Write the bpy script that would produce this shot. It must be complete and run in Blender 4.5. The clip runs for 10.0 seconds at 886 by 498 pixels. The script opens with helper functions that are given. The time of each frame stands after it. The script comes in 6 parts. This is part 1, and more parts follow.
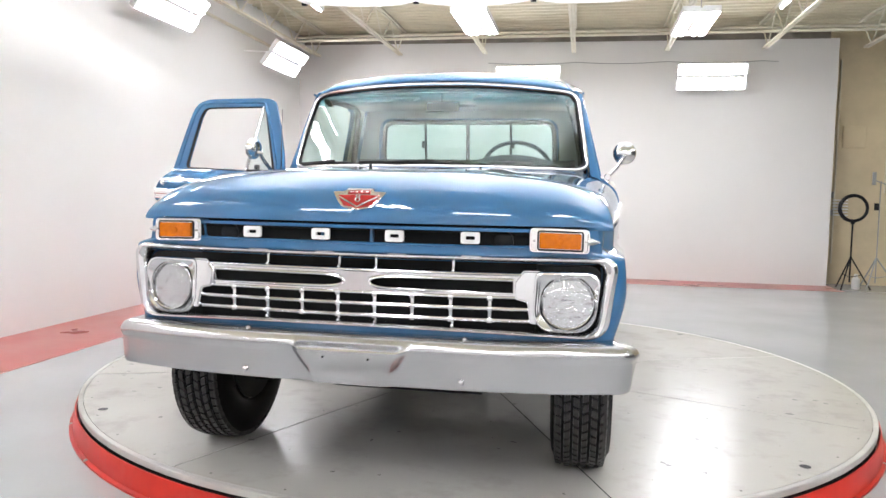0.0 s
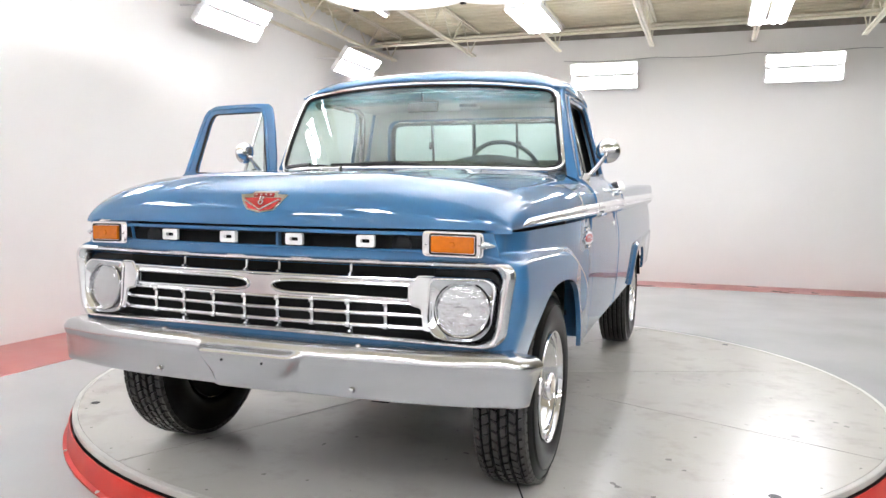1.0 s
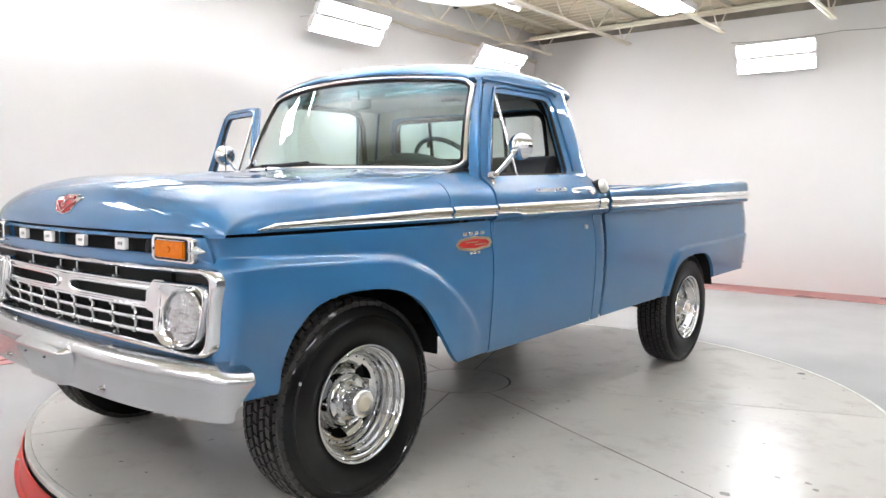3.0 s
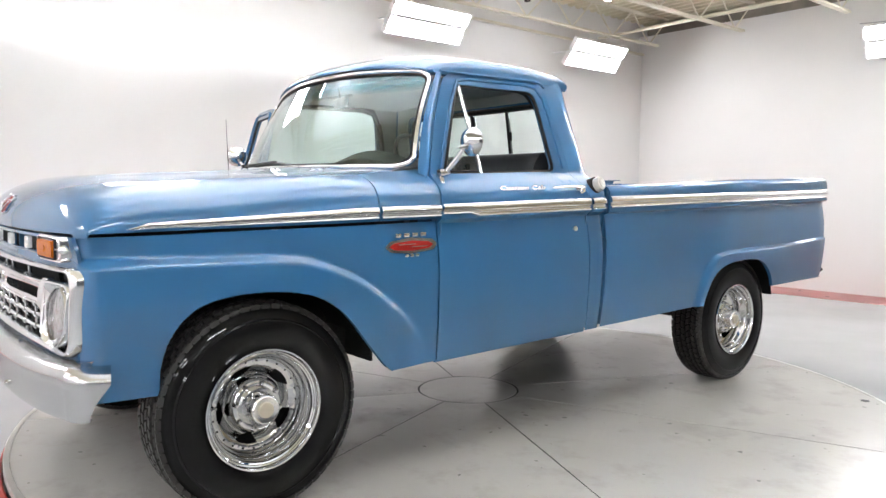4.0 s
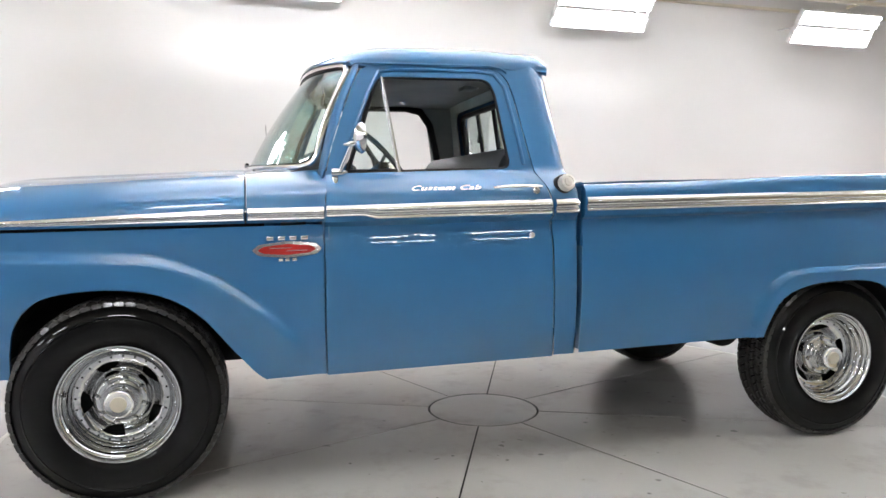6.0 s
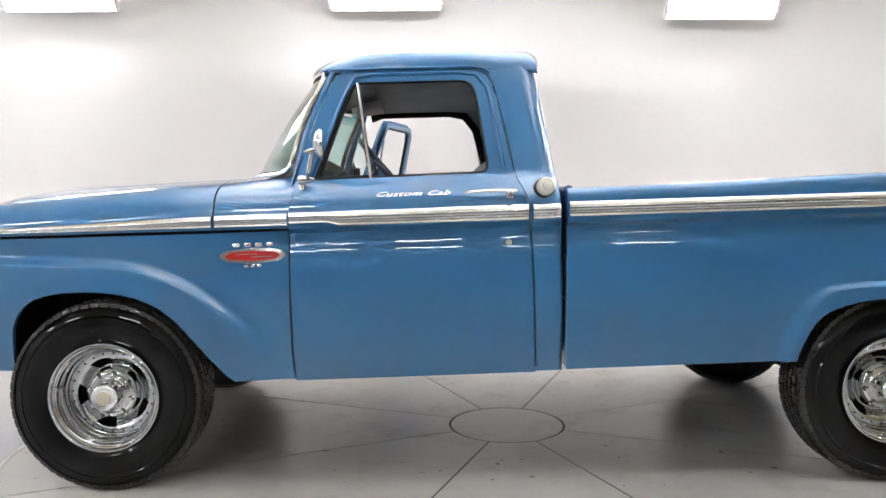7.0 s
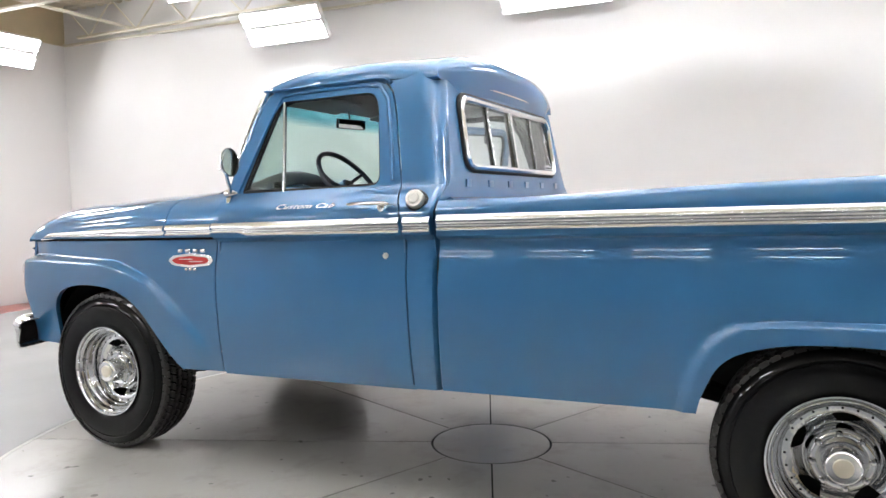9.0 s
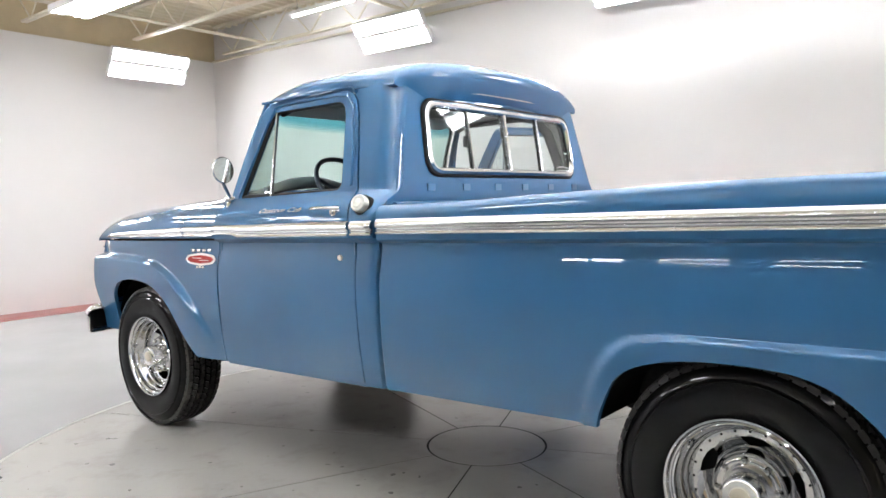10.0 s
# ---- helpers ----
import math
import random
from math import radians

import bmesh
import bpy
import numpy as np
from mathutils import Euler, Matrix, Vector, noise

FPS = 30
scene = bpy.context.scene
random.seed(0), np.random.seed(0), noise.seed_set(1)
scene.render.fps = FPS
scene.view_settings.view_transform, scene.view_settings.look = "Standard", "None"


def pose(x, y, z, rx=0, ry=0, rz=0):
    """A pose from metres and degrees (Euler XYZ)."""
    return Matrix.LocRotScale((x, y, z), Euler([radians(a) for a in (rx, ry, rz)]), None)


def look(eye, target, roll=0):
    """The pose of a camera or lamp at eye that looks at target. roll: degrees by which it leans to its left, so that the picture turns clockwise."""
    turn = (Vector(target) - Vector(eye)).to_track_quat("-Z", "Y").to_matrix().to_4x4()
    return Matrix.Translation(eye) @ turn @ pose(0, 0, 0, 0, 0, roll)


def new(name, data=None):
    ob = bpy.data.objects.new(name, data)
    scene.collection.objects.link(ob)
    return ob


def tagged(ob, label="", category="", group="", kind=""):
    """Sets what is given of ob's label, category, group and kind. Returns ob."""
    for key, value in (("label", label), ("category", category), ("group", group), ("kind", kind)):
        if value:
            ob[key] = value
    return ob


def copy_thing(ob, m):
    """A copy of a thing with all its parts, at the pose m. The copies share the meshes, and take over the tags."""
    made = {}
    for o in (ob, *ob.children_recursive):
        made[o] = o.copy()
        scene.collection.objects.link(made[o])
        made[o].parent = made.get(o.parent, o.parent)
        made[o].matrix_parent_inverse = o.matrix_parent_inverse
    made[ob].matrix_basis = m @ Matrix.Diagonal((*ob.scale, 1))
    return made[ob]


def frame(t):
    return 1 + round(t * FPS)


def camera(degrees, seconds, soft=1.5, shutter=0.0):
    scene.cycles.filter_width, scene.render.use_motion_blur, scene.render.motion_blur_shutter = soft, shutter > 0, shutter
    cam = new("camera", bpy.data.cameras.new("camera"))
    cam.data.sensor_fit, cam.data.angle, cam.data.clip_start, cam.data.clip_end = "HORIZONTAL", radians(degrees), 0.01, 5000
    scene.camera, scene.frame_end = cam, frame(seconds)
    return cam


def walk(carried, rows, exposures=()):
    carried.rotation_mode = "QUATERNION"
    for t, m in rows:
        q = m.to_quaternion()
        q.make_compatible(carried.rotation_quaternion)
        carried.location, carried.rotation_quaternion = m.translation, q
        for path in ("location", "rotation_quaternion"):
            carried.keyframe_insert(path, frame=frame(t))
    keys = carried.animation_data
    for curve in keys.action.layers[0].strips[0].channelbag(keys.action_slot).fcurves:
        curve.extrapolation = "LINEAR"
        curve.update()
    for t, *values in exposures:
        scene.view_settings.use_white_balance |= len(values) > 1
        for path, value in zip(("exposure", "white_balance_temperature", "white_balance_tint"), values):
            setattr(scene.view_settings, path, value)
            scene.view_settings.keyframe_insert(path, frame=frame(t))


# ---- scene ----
cam = camera(62.6, 10.0)
PATH = [
    (0, (0.807, -3.226, 1.146), (0.432, -1.267, 1.01), 1.2),
    (0.5, (1.171, -3.105, 1.158), (0.641, -1.181, 1.019), 1.0),
    (1, (1.528, -2.929, 1.157), (0.842, -1.056, 1.022), 0.8),
    (1.5, (1.889, -2.731, 1.176), (1.058, -0.917, 1.033), 0.8),
    (2, (2.28, -2.492, 1.189), (1.296, -0.756, 1.043), 0.7),
    (2.5, (2.602, -2.23, 1.198), (1.481, -0.58, 1.049), 0.7),
    (4, (3.387, -1.148, 1.2), (1.836, 0.106, 1.046), 0.5),
    (4.5, (3.572, -0.739, 1.191), (1.902, 0.351, 1.041), 0.3),
    (5, (3.7, -0.341, 1.193), (1.929, 0.577, 1.042), 0.4),
    (6.5, (3.908, 0.92, 1.206), (1.933, 1.2, 1.061), -0.1),
    (7, (3.898, 1.356, 1.199), (1.903, 1.383, 1.065), -0.4),
    (7.5, (3.842, 1.8, 1.211), (1.86, 1.574, 1.075), -0.4),
    (8, (3.775, 2.26, 1.216), (1.831, 1.808, 1.086), -0.5),
    (8.5, (3.627, 2.701, 1.242), (1.748, 2.03, 1.102), -0.6),
    (9, (3.471, 3.128, 1.251), (1.675, 2.258, 1.113), -0.7),
    (9.5, (3.264, 3.548, 1.25), (1.585, 2.469, 1.118), -0.8),
    (10, (3.03, 3.923, 1.265), (1.492, 2.652, 1.127), -1.1),
]
walk(cam, [(t, look(eye, target, roll)) for t, eye, target, roll in PATH], exposures=[(0.0, 0.10), (4.5, 0.07), (7.0, -0.04), (10.0, -0.04)])

# ---------------------------------------------------------------- light
world = bpy.data.worlds.new("world")
scene.world = world
world.use_nodes = True
world.node_tree.nodes["Background"].inputs[0].default_value = (0.9, 0.95, 1.0, 1)
world.node_tree.nodes["Background"].inputs[1].default_value = 0.05
WALL_TUBES, CEILING_TUBES, STRIP_TUBES = 26.0, 61.0, 56.0

# ---------------------------------------------------------------- materials


def material(name, base, rough=0.5, metal=0.0, coat=0.0, var=0.06, scale=6.0, bump=0.0, bump_scale=60.0, spec=0.5,
             grime=None, grime_amount=0.0, grime_scale=1.5, rough_var=0.0, wave=0.0, bump_dist=0.002):
    m = bpy.data.materials.new(name)
    m.use_nodes = True
    nt = m.node_tree
    b = nt.nodes["Principled BSDF"]
    b.inputs["Roughness"].default_value = rough
    b.inputs["Metallic"].default_value = metal
    b.inputs["Coat Weight"].default_value = coat
    b.inputs["Coat Roughness"].default_value = 0.02
    b.inputs["Coat IOR"].default_value = 1.6
    b.inputs["Specular IOR Level"].default_value = spec
    co = nt.nodes.new("ShaderNodeTexCoord")
    big = nt.nodes.new("ShaderNodeTexNoise")
    big.inputs["Scale"].default_value = scale
    big.inputs["Detail"].default_value = 6
    nt.links.new(co.outputs["Object"], big.inputs["Vector"])
    ramp = nt.nodes.new("ShaderNodeMapRange")
    ramp.inputs["From Min"].default_value, ramp.inputs["From Max"].default_value = 0.3, 0.7
    ramp.inputs["To Min"].default_value, ramp.inputs["To Max"].default_value = 1 - var, 1 + var
    nt.links.new(big.outputs["Fac"], ramp.inputs["Value"])
    mul = nt.nodes.new("ShaderNodeVectorMath")
    mul.operation = "SCALE"
    mul.inputs[0].default_value = base
    nt.links.new(ramp.outputs["Result"], mul.inputs["Scale"])
    colour = mul.outputs["Vector"]
    if grime:
        g = nt.nodes.new("ShaderNodeTexNoise")
        g.inputs["Scale"].default_value, g.inputs["Detail"].default_value = grime_scale, 9
        g.inputs["Roughness"].default_value = 0.65
        nt.links.new(co.outputs["Object"], g.inputs["Vector"])
        gr = nt.nodes.new("ShaderNodeMapRange")
        gr.inputs["From Min"].default_value, gr.inputs["From Max"].default_value = 0.52, 0.72
        gr.inputs["To Max"].default_value = grime_amount
        nt.links.new(g.outputs["Fac"], gr.inputs["Value"])
        mix = nt.nodes.new("ShaderNodeMix")
        mix.data_type = "RGBA"
        mix.inputs[7].default_value = (*grime, 1)
        nt.links.new(gr.outputs["Result"], mix.inputs[0])
        nt.links.new(colour, mix.inputs[6])
        colour = mix.outputs[2]
    nt.links.new(colour, b.inputs["Base Color"])
    if rough_var:
        rr = nt.nodes.new("ShaderNodeMapRange")
        rr.inputs["From Min"].default_value, rr.inputs["From Max"].default_value = 0.3, 0.7
        rr.inputs["To Min"].default_value, rr.inputs["To Max"].default_value = max(0.0, rough - rough_var), rough + rough_var
        nt.links.new(big.outputs["Fac"], rr.inputs["Value"])
        nt.links.new(rr.outputs["Result"], b.inputs["Roughness"])
    if bump:
        fine = nt.nodes.new("ShaderNodeTexNoise")
        fine.inputs["Scale"].default_value, fine.inputs["Detail"].default_value = bump_scale, 4
        nt.links.new(co.outputs["Object"], fine.inputs["Vector"])
        bp = nt.nodes.new("ShaderNodeBump")
        bp.inputs["Strength"].default_value, bp.inputs["Distance"].default_value = bump, bump_dist
        nt.links.new(fine.outputs["Fac"], bp.inputs["Height"])
        nt.links.new(bp.outputs["Normal"], b.inputs["Normal"])
    if wave:
        # old sheet metal is never quite flat: long soft waves under the clear coat
        w = nt.nodes.new("ShaderNodeTexNoise")
        w.inputs["Scale"].default_value, w.inputs["Detail"].default_value = 4.5, 2.5
        long = nt.nodes.new("ShaderNodeVectorMath")
        long.operation = "MULTIPLY"
        long.inputs[1].default_value = (1.0, 0.4, 1.0)
        nt.links.new(co.outputs["Object"], long.inputs[0])
        nt.links.new(long.outputs["Vector"], w.inputs["Vector"])
        wb = nt.nodes.new("ShaderNodeBump")
        wb.inputs["Strength"].default_value, wb.inputs["Distance"].default_value = 1.0, wave
        nt.links.new(w.outputs["Fac"], wb.inputs["Height"])
        nt.links.new(wb.outputs["Normal"], b.inputs["Coat Normal"])
        nt.links.new(wb.outputs["Normal"], b.inputs["Normal"])
    return m


def glow(name, colour, strength):
    m = bpy.data.materials.new(name)
    m.use_nodes = True
    b = m.node_tree.nodes["Principled BSDF"]
    b.inputs["Base Color"].default_value = (0.8, 0.8, 0.8, 1)
    b.inputs["Emission Color"].default_value = (*colour, 1)
    b.inputs["Emission Strength"].default_value = strength
    return m


def glass(name, tint, gloss=0.8, band=None, ripple=0.0):
    """A thin pane: what passes is tinted, what mirrors follows Fresnel."""
    m = bpy.data.materials.new(name)
    m.use_nodes = True
    nt = m.node_tree
    nt.nodes.remove(nt.nodes["Principled BSDF"])
    t = nt.nodes.new("ShaderNodeBsdfTransparent")
    t.inputs[0].default_value = (*tint, 1)
    if band:
        co = nt.nodes.new("ShaderNodeTexCoord")
        sep = nt.nodes.new("ShaderNodeSeparateXYZ")
        ramp = nt.nodes.new("ShaderNodeMapRange")
        ramp.inputs["From Min"].default_value, ramp.inputs["From Max"].default_value = band[0], band[1]
        mixc = nt.nodes.new("ShaderNodeMix")
        mixc.data_type = "RGBA"
        mixc.inputs[6].default_value, mixc.inputs[7].default_value = (*tint, 1), (*band[2], 1)
        nt.links.new(co.outputs["Object"], sep.inputs[0])
        nt.links.new(sep.outputs["Z"], ramp.inputs["Value"])
        nt.links.new(ramp.outputs["Result"], mixc.inputs[0])
        nt.links.new(mixc.outputs[2], t.inputs[0])
    g = nt.nodes.new("ShaderNodeBsdfGlossy")
    g.inputs["Roughness"].default_value = 0.01
    if ripple:
        rc = nt.nodes.new("ShaderNodeTexCoord")
        rn = nt.nodes.new("ShaderNodeTexNoise")
        rn.inputs["Scale"].default_value = 45.0
        rb = nt.nodes.new("ShaderNodeBump")
        rb.inputs["Strength"].default_value, rb.inputs["Distance"].default_value = 1.0, ripple
        nt.links.new(rc.outputs["Object"], rn.inputs["Vector"])
        nt.links.new(rn.outputs["Fac"], rb.inputs["Height"])
        nt.links.new(rb.outputs["Normal"], g.inputs["Normal"])
    lw = nt.nodes.new("ShaderNodeLayerWeight")
    lw.inputs["Blend"].default_value = 0.5
    fr = nt.nodes.new("ShaderNodeMath")
    fr.operation = "POWER"
    fr.inputs[1].default_value = 4.0
    nt.links.new(lw.outputs["Facing"], fr.inputs[0])
    k = nt.nodes.new("ShaderNodeMath")
    k.operation = "MULTIPLY_ADD"
    k.use_clamp = True
    k.inputs[1].default_value = gloss
    k.inputs[2].default_value = 0.085 * gloss
    mix = nt.nodes.new("ShaderNodeMixShader")
    nt.links.new(fr.outputs[0], k.inputs[0])
    nt.links.new(k.outputs[0], mix.inputs[0])
    nt.links.new(t.outputs[0], mix.inputs[1])
    nt.links.new(g.outputs[0], mix.inputs[2])
    nt.links.new(mix.outputs[0], nt.nodes["Material Output"].inputs[0])
    return m


PAINT = material("blue_paint", (0.019, 0.106, 0.232), 0.5, coat=1.0, var=0.03, scale=3.0, spec=0.2, wave=0.0003)
PAINT_IN = material("blue_paint_inside", (0.036, 0.125, 0.25), 0.35, coat=0.4, var=0.06)
BLUE_BLACK = material("blue_black_plastic", (0.010, 0.018, 0.032), 0.3, coat=0.4)
CHROME = material("chrome", (0.62, 0.625, 0.63), 0.05, metal=1.0, var=0.01, scale=20)
BRIGHT = material("bright_trim", (0.90, 0.90, 0.90), 0.17, metal=1.0, var=0.02, scale=8)
SATIN = material("satin_aluminium", (0.68, 0.72, 0.74), 0.20, metal=1.0, var=0.02, scale=8)
GRILLE = material("grille_metal", (0.76, 0.775, 0.79), 0.13, metal=1.0, var=0.03, scale=14, bump=0.05, bump_scale=9, bump_dist=0.002)
ALLOY = material("brushed_alloy", (0.55, 0.555, 0.56), 0.22, metal=1.0, var=0.03, scale=5)
RUBBER = material("tyre_rubber", (0.0042, 0.0041, 0.0041), 0.5, coat=0.28, var=0.25, scale=14, spec=0.04)
TREAD = material("tread_rubber", (0.028, 0.0265, 0.0245), 0.42, spec=0.3, coat=0.12, var=0.2, scale=40, bump=0.2)
BLACK = material("black_paint", (0.007, 0.007, 0.008), 0.45, var=0.3, scale=14, spec=0.2)
DARK = material("underbody_black", (0.007, 0.007, 0.007), 0.7, spec=0.15, var=0.4, scale=8, bump=0.3, bump_scale=40)
SEAL = material("rubber_seal", (0.010, 0.010, 0.010), 0.6, spec=0.2)
REFLECTOR = material("pressed_reflector", (0.62, 0.63, 0.65), 0.05, metal=1.0, var=0.05, scale=40, bump=0.9, bump_scale=20, bump_dist=0.011)
AMBER = material("amber_lens", (0.46, 0.115, 0.002), 0.25, spec=0.3, coat=0.15, var=0.12, scale=60, bump=0.3, bump_scale=200)
RED = material("red_enamel", (0.33, 0.014, 0.011), 0.35, coat=0.15, spec=0.3)
WHITE_ENAMEL = material("white_letter", (0.74, 0.74, 0.73), 0.3, coat=0.3)
CAP_METAL = material("worn_cap_metal", (0.66, 0.645, 0.59), 0.36, metal=0.65, var=0.08, scale=60)
TAN = material("tan_cap", (0.50, 0.46, 0.36), 0.4)
VINYL = material("charcoal_vinyl", (0.030, 0.031, 0.034), 0.55, var=0.15, scale=12, bump=0.3, bump_scale=180)
LINER = material("grey_headliner", (0.40, 0.395, 0.375), 0.8, var=0.1, scale=5, bump=0.2)
MIRROR = material("mirror_glass", (0.85, 0.86, 0.86), 0.01, metal=1.0, var=0.0)
CLEAR = glass("clear_glass", (0.90, 0.95, 0.94))
GREEN_GLASS = glass("tinted_windshield", (0.82, 0.935, 0.91), 1.1, band=(1.655, 1.70, (0.34, 0.68, 0.74)))
LENS = glass("headlamp_glass", (0.97, 0.98, 0.98), 1.0, ripple=0.0024)
WALL = material("white_wall_paint", (0.74, 0.732, 0.718), 0.55, var=0.018, scale=0.8, bump=0.08, bump_scale=25,
                grime=(0.70, 0.68, 0.64), grime_amount=0.22, grime_scale=0.7)
# unseen right wall: dark so that the truck's side mirrors little light
DIM = material("unseen_wall_dark", (0.09, 0.093, 0.096), 0.6, var=0.08, scale=1.5)
BLOCK = material("cream_block_paint", (0.62, 0.52, 0.34), 0.6, var=0.06, scale=2.5, bump=0.3, bump_scale=50, grime=(0.4, 0.34, 0.24), grime_amount=0.35)
FLOOR = material("grey_floor_paint", (0.36, 0.365, 0.37), 0.24, var=0.05, scale=1.1, bump=0.05, bump_scale=30,
                 grime=(0.36, 0.36, 0.355), grime_amount=0.2, grime_scale=0.9, rough_var=0.015, spec=0.5)
RED_FLOOR = material("red_floor_paint", (0.34, 0.10, 0.088), 0.32, var=0.08, scale=2.0, grime=(0.30, 0.10, 0.09), grime_amount=0.4, rough_var=0.06)
RED_RIM = material("red_gloss_paint", (0.42, 0.017, 0.009), 0.4, coat=0.08, spec=0.3, var=0.12, scale=3.0, bump=0.12, bump_scale=14,
                   grime=(0.40, 0.13, 0.10), grime_amount=0.3, grime_scale=2.5)
DECK = material("turntable_paint", (0.48, 0.466, 0.429), 0.235, spec=0.6, var=0.03, scale=1.6, bump=0.05, bump_scale=22,
                grime=(0.22, 0.205, 0.175), grime_amount=0.30, grime_scale=4.6, rough_var=0.03)
DECK_EDGE = material("painted_metal_edge", (0.40, 0.39, 0.365), 0.45, var=0.1)
SCUFF = material("scuff_mark", (0.12, 0.115, 0.10), 0.5, var=0.3, scale=30)
STEEL = material("cream_steel", (0.70, 0.66, 0.54), 0.5, var=0.06, scale=5)
CEILING = material("cream_metal_deck", (0.68, 0.63, 0.47), 0.5, var=0.06, scale=1.5, grime=(0.5, 0.45, 0.32), grime_amount=0.3)
FIXTURE = material("white_fixture", (0.82, 0.82, 0.82), 0.35, var=0.03)
CLOTH = bpy.data.materials.new("white_cloth")
CLOTH.use_nodes = True
weave = CLOTH.node_tree
through_light = weave.nodes.new("ShaderNodeBsdfTranslucent")
through_light.inputs[0].default_value = (0.86, 0.86, 0.86, 1)
cloth_mix = weave.nodes.new("ShaderNodeMixShader")
cloth_mix.inputs[0].default_value = 0.5
weave.nodes["Principled BSDF"].inputs["Base Color"].default_value = (0.84, 0.84, 0.83, 1)
weave.nodes["Principled BSDF"].inputs["Roughness"].default_value = 0.9
weave.links.new(weave.nodes["Principled BSDF"].outputs[0], cloth_mix.inputs[1])
weave.links.new(through_light.outputs[0], cloth_mix.inputs[2])
weave.links.new(cloth_mix.outputs[0], weave.nodes["Material Output"].inputs[0])
BANDMETAL = material("dark_wall_band", (0.20, 0.18, 0.15), 0.6, var=0.3, scale=3)
TUBE = glow("lit_tube", (0.955, 0.960, 1.01), WALL_TUBES)
CEILING_TUBE = glow("lit_ceiling_tube", (0.955, 0.960, 1.01), CEILING_TUBES)
STRIP_TUBE = glow("lit_strip_tube", (0.955, 0.960, 1.01), STRIP_TUBES)
GREY_PLASTIC = material("grey_plastic", (0.30, 0.31, 0.31), 0.5)

# ---------------------------------------------------------------- mesh tools
RAKE = 0.024


def raked(p):
    return (p[0], p[1], p[2] + RAKE * (p[1] - 1.3))


def smooth(a, b, v):
    t = min(1.0, max(0.0, (v - a) / (b - a)))
    return t * t * (3 - 2 * t)


def curve(points):
    """A smooth function through points (a, b), a rising."""
    xs = np.array([p[0] for p in points], float)
    ys = np.array([p[1] for p in points], float)
    d = np.diff(ys) / np.diff(xs)
    m = np.zeros(len(xs))
    m[0], m[-1] = d[0], d[-1]
    for i in range(1, len(xs) - 1):
        m[i] = 0 if d[i - 1] * d[i] <= 0 else 2 * d[i - 1] * d[i] / (d[i - 1] + d[i])

    def at(v):
        v = min(max(v, xs[0]), xs[-1])
        i = min(max(int(np.searchsorted(xs, v)) - 1, 0), len(xs) - 2)
        h = xs[i + 1] - xs[i]
        t = (v - xs[i]) / h
        return float((2 * t**3 - 3 * t**2 + 1) * ys[i] + (t**3 - 2 * t**2 + t) * h * m[i]
                     + (-2 * t**3 + 3 * t**2) * ys[i + 1] + (t**3 - t**2) * h * m[i + 1])
    return at


def rounded(points, radius=0.02, n=5):
    """A closed outline with its corners rounded. radius: one, or one a corner."""
    out = []
    k = len(points)
    for i in range(k):
        r = radius[i] if isinstance(radius, (list, tuple)) else radius
        p, a, b = Vector(points[i]), Vector(points[i - 1]), Vector(points[(i + 1) % k])
        u, w = (a - p), (b - p)
        if r <= 0:
            out.append(tuple(p))
            continue
        ru, rw = min(r, u.length * 0.49), min(r, w.length * 0.49)
        s, e = p + u.normalized() * ru, p + w.normalized() * rw
        for j in range(n + 1):
            t = j / n
            out.append(tuple(s * (1 - t) ** 2 + p * 2 * t * (1 - t) + e * t * t))
    return out


def part(name, bm, mat, parent=None, label="", rake=False, mirrored=False, sharp=35):
    """Links a bmesh as one mesh object under a thing or a part."""
    if mirrored:
        for v in bm.verts:
            v.co.x = -v.co.x
        bmesh.ops.reverse_faces(bm, faces=bm.faces[:])
    if rake:
        for v in bm.verts:
            v.co.z += RAKE * (v.co.y - 1.3)
    me = bpy.data.meshes.new(name)
    bm.to_mesh(me)
    bm.free()
    for p in me.polygons:
        p.use_smooth = True
    me.set_sharp_from_angle(angle=radians(sharp))
    me.materials.append(mat)
    ob = new(name, me)
    if parent is not None:
        ob.parent = parent
    if label:
        ob["label"] = label
    return ob


def empty(name, label, category, m=None, group="", kind=""):
    ob = new(name)
    ob.empty_display_size = 0.2
    if m is not None:
        ob.matrix_basis = m
    return tagged(ob, label, category, group, kind)


def box(bm, c, s, rot=None, bevel=0.0):
    m = Matrix.Translation(c) @ (rot.to_4x4() if rot else Matrix.Identity(4)) @ Matrix.Diagonal((*s, 1))
    g = bmesh.ops.create_cube(bm, size=1.0, matrix=m)
    if bevel:
        es = list({e for v in g["verts"] for e in v.link_edges})
        bmesh.ops.bevel(bm, geom=es, offset=bevel, segments=2, affect="EDGES", profile=0.5)
    return bm


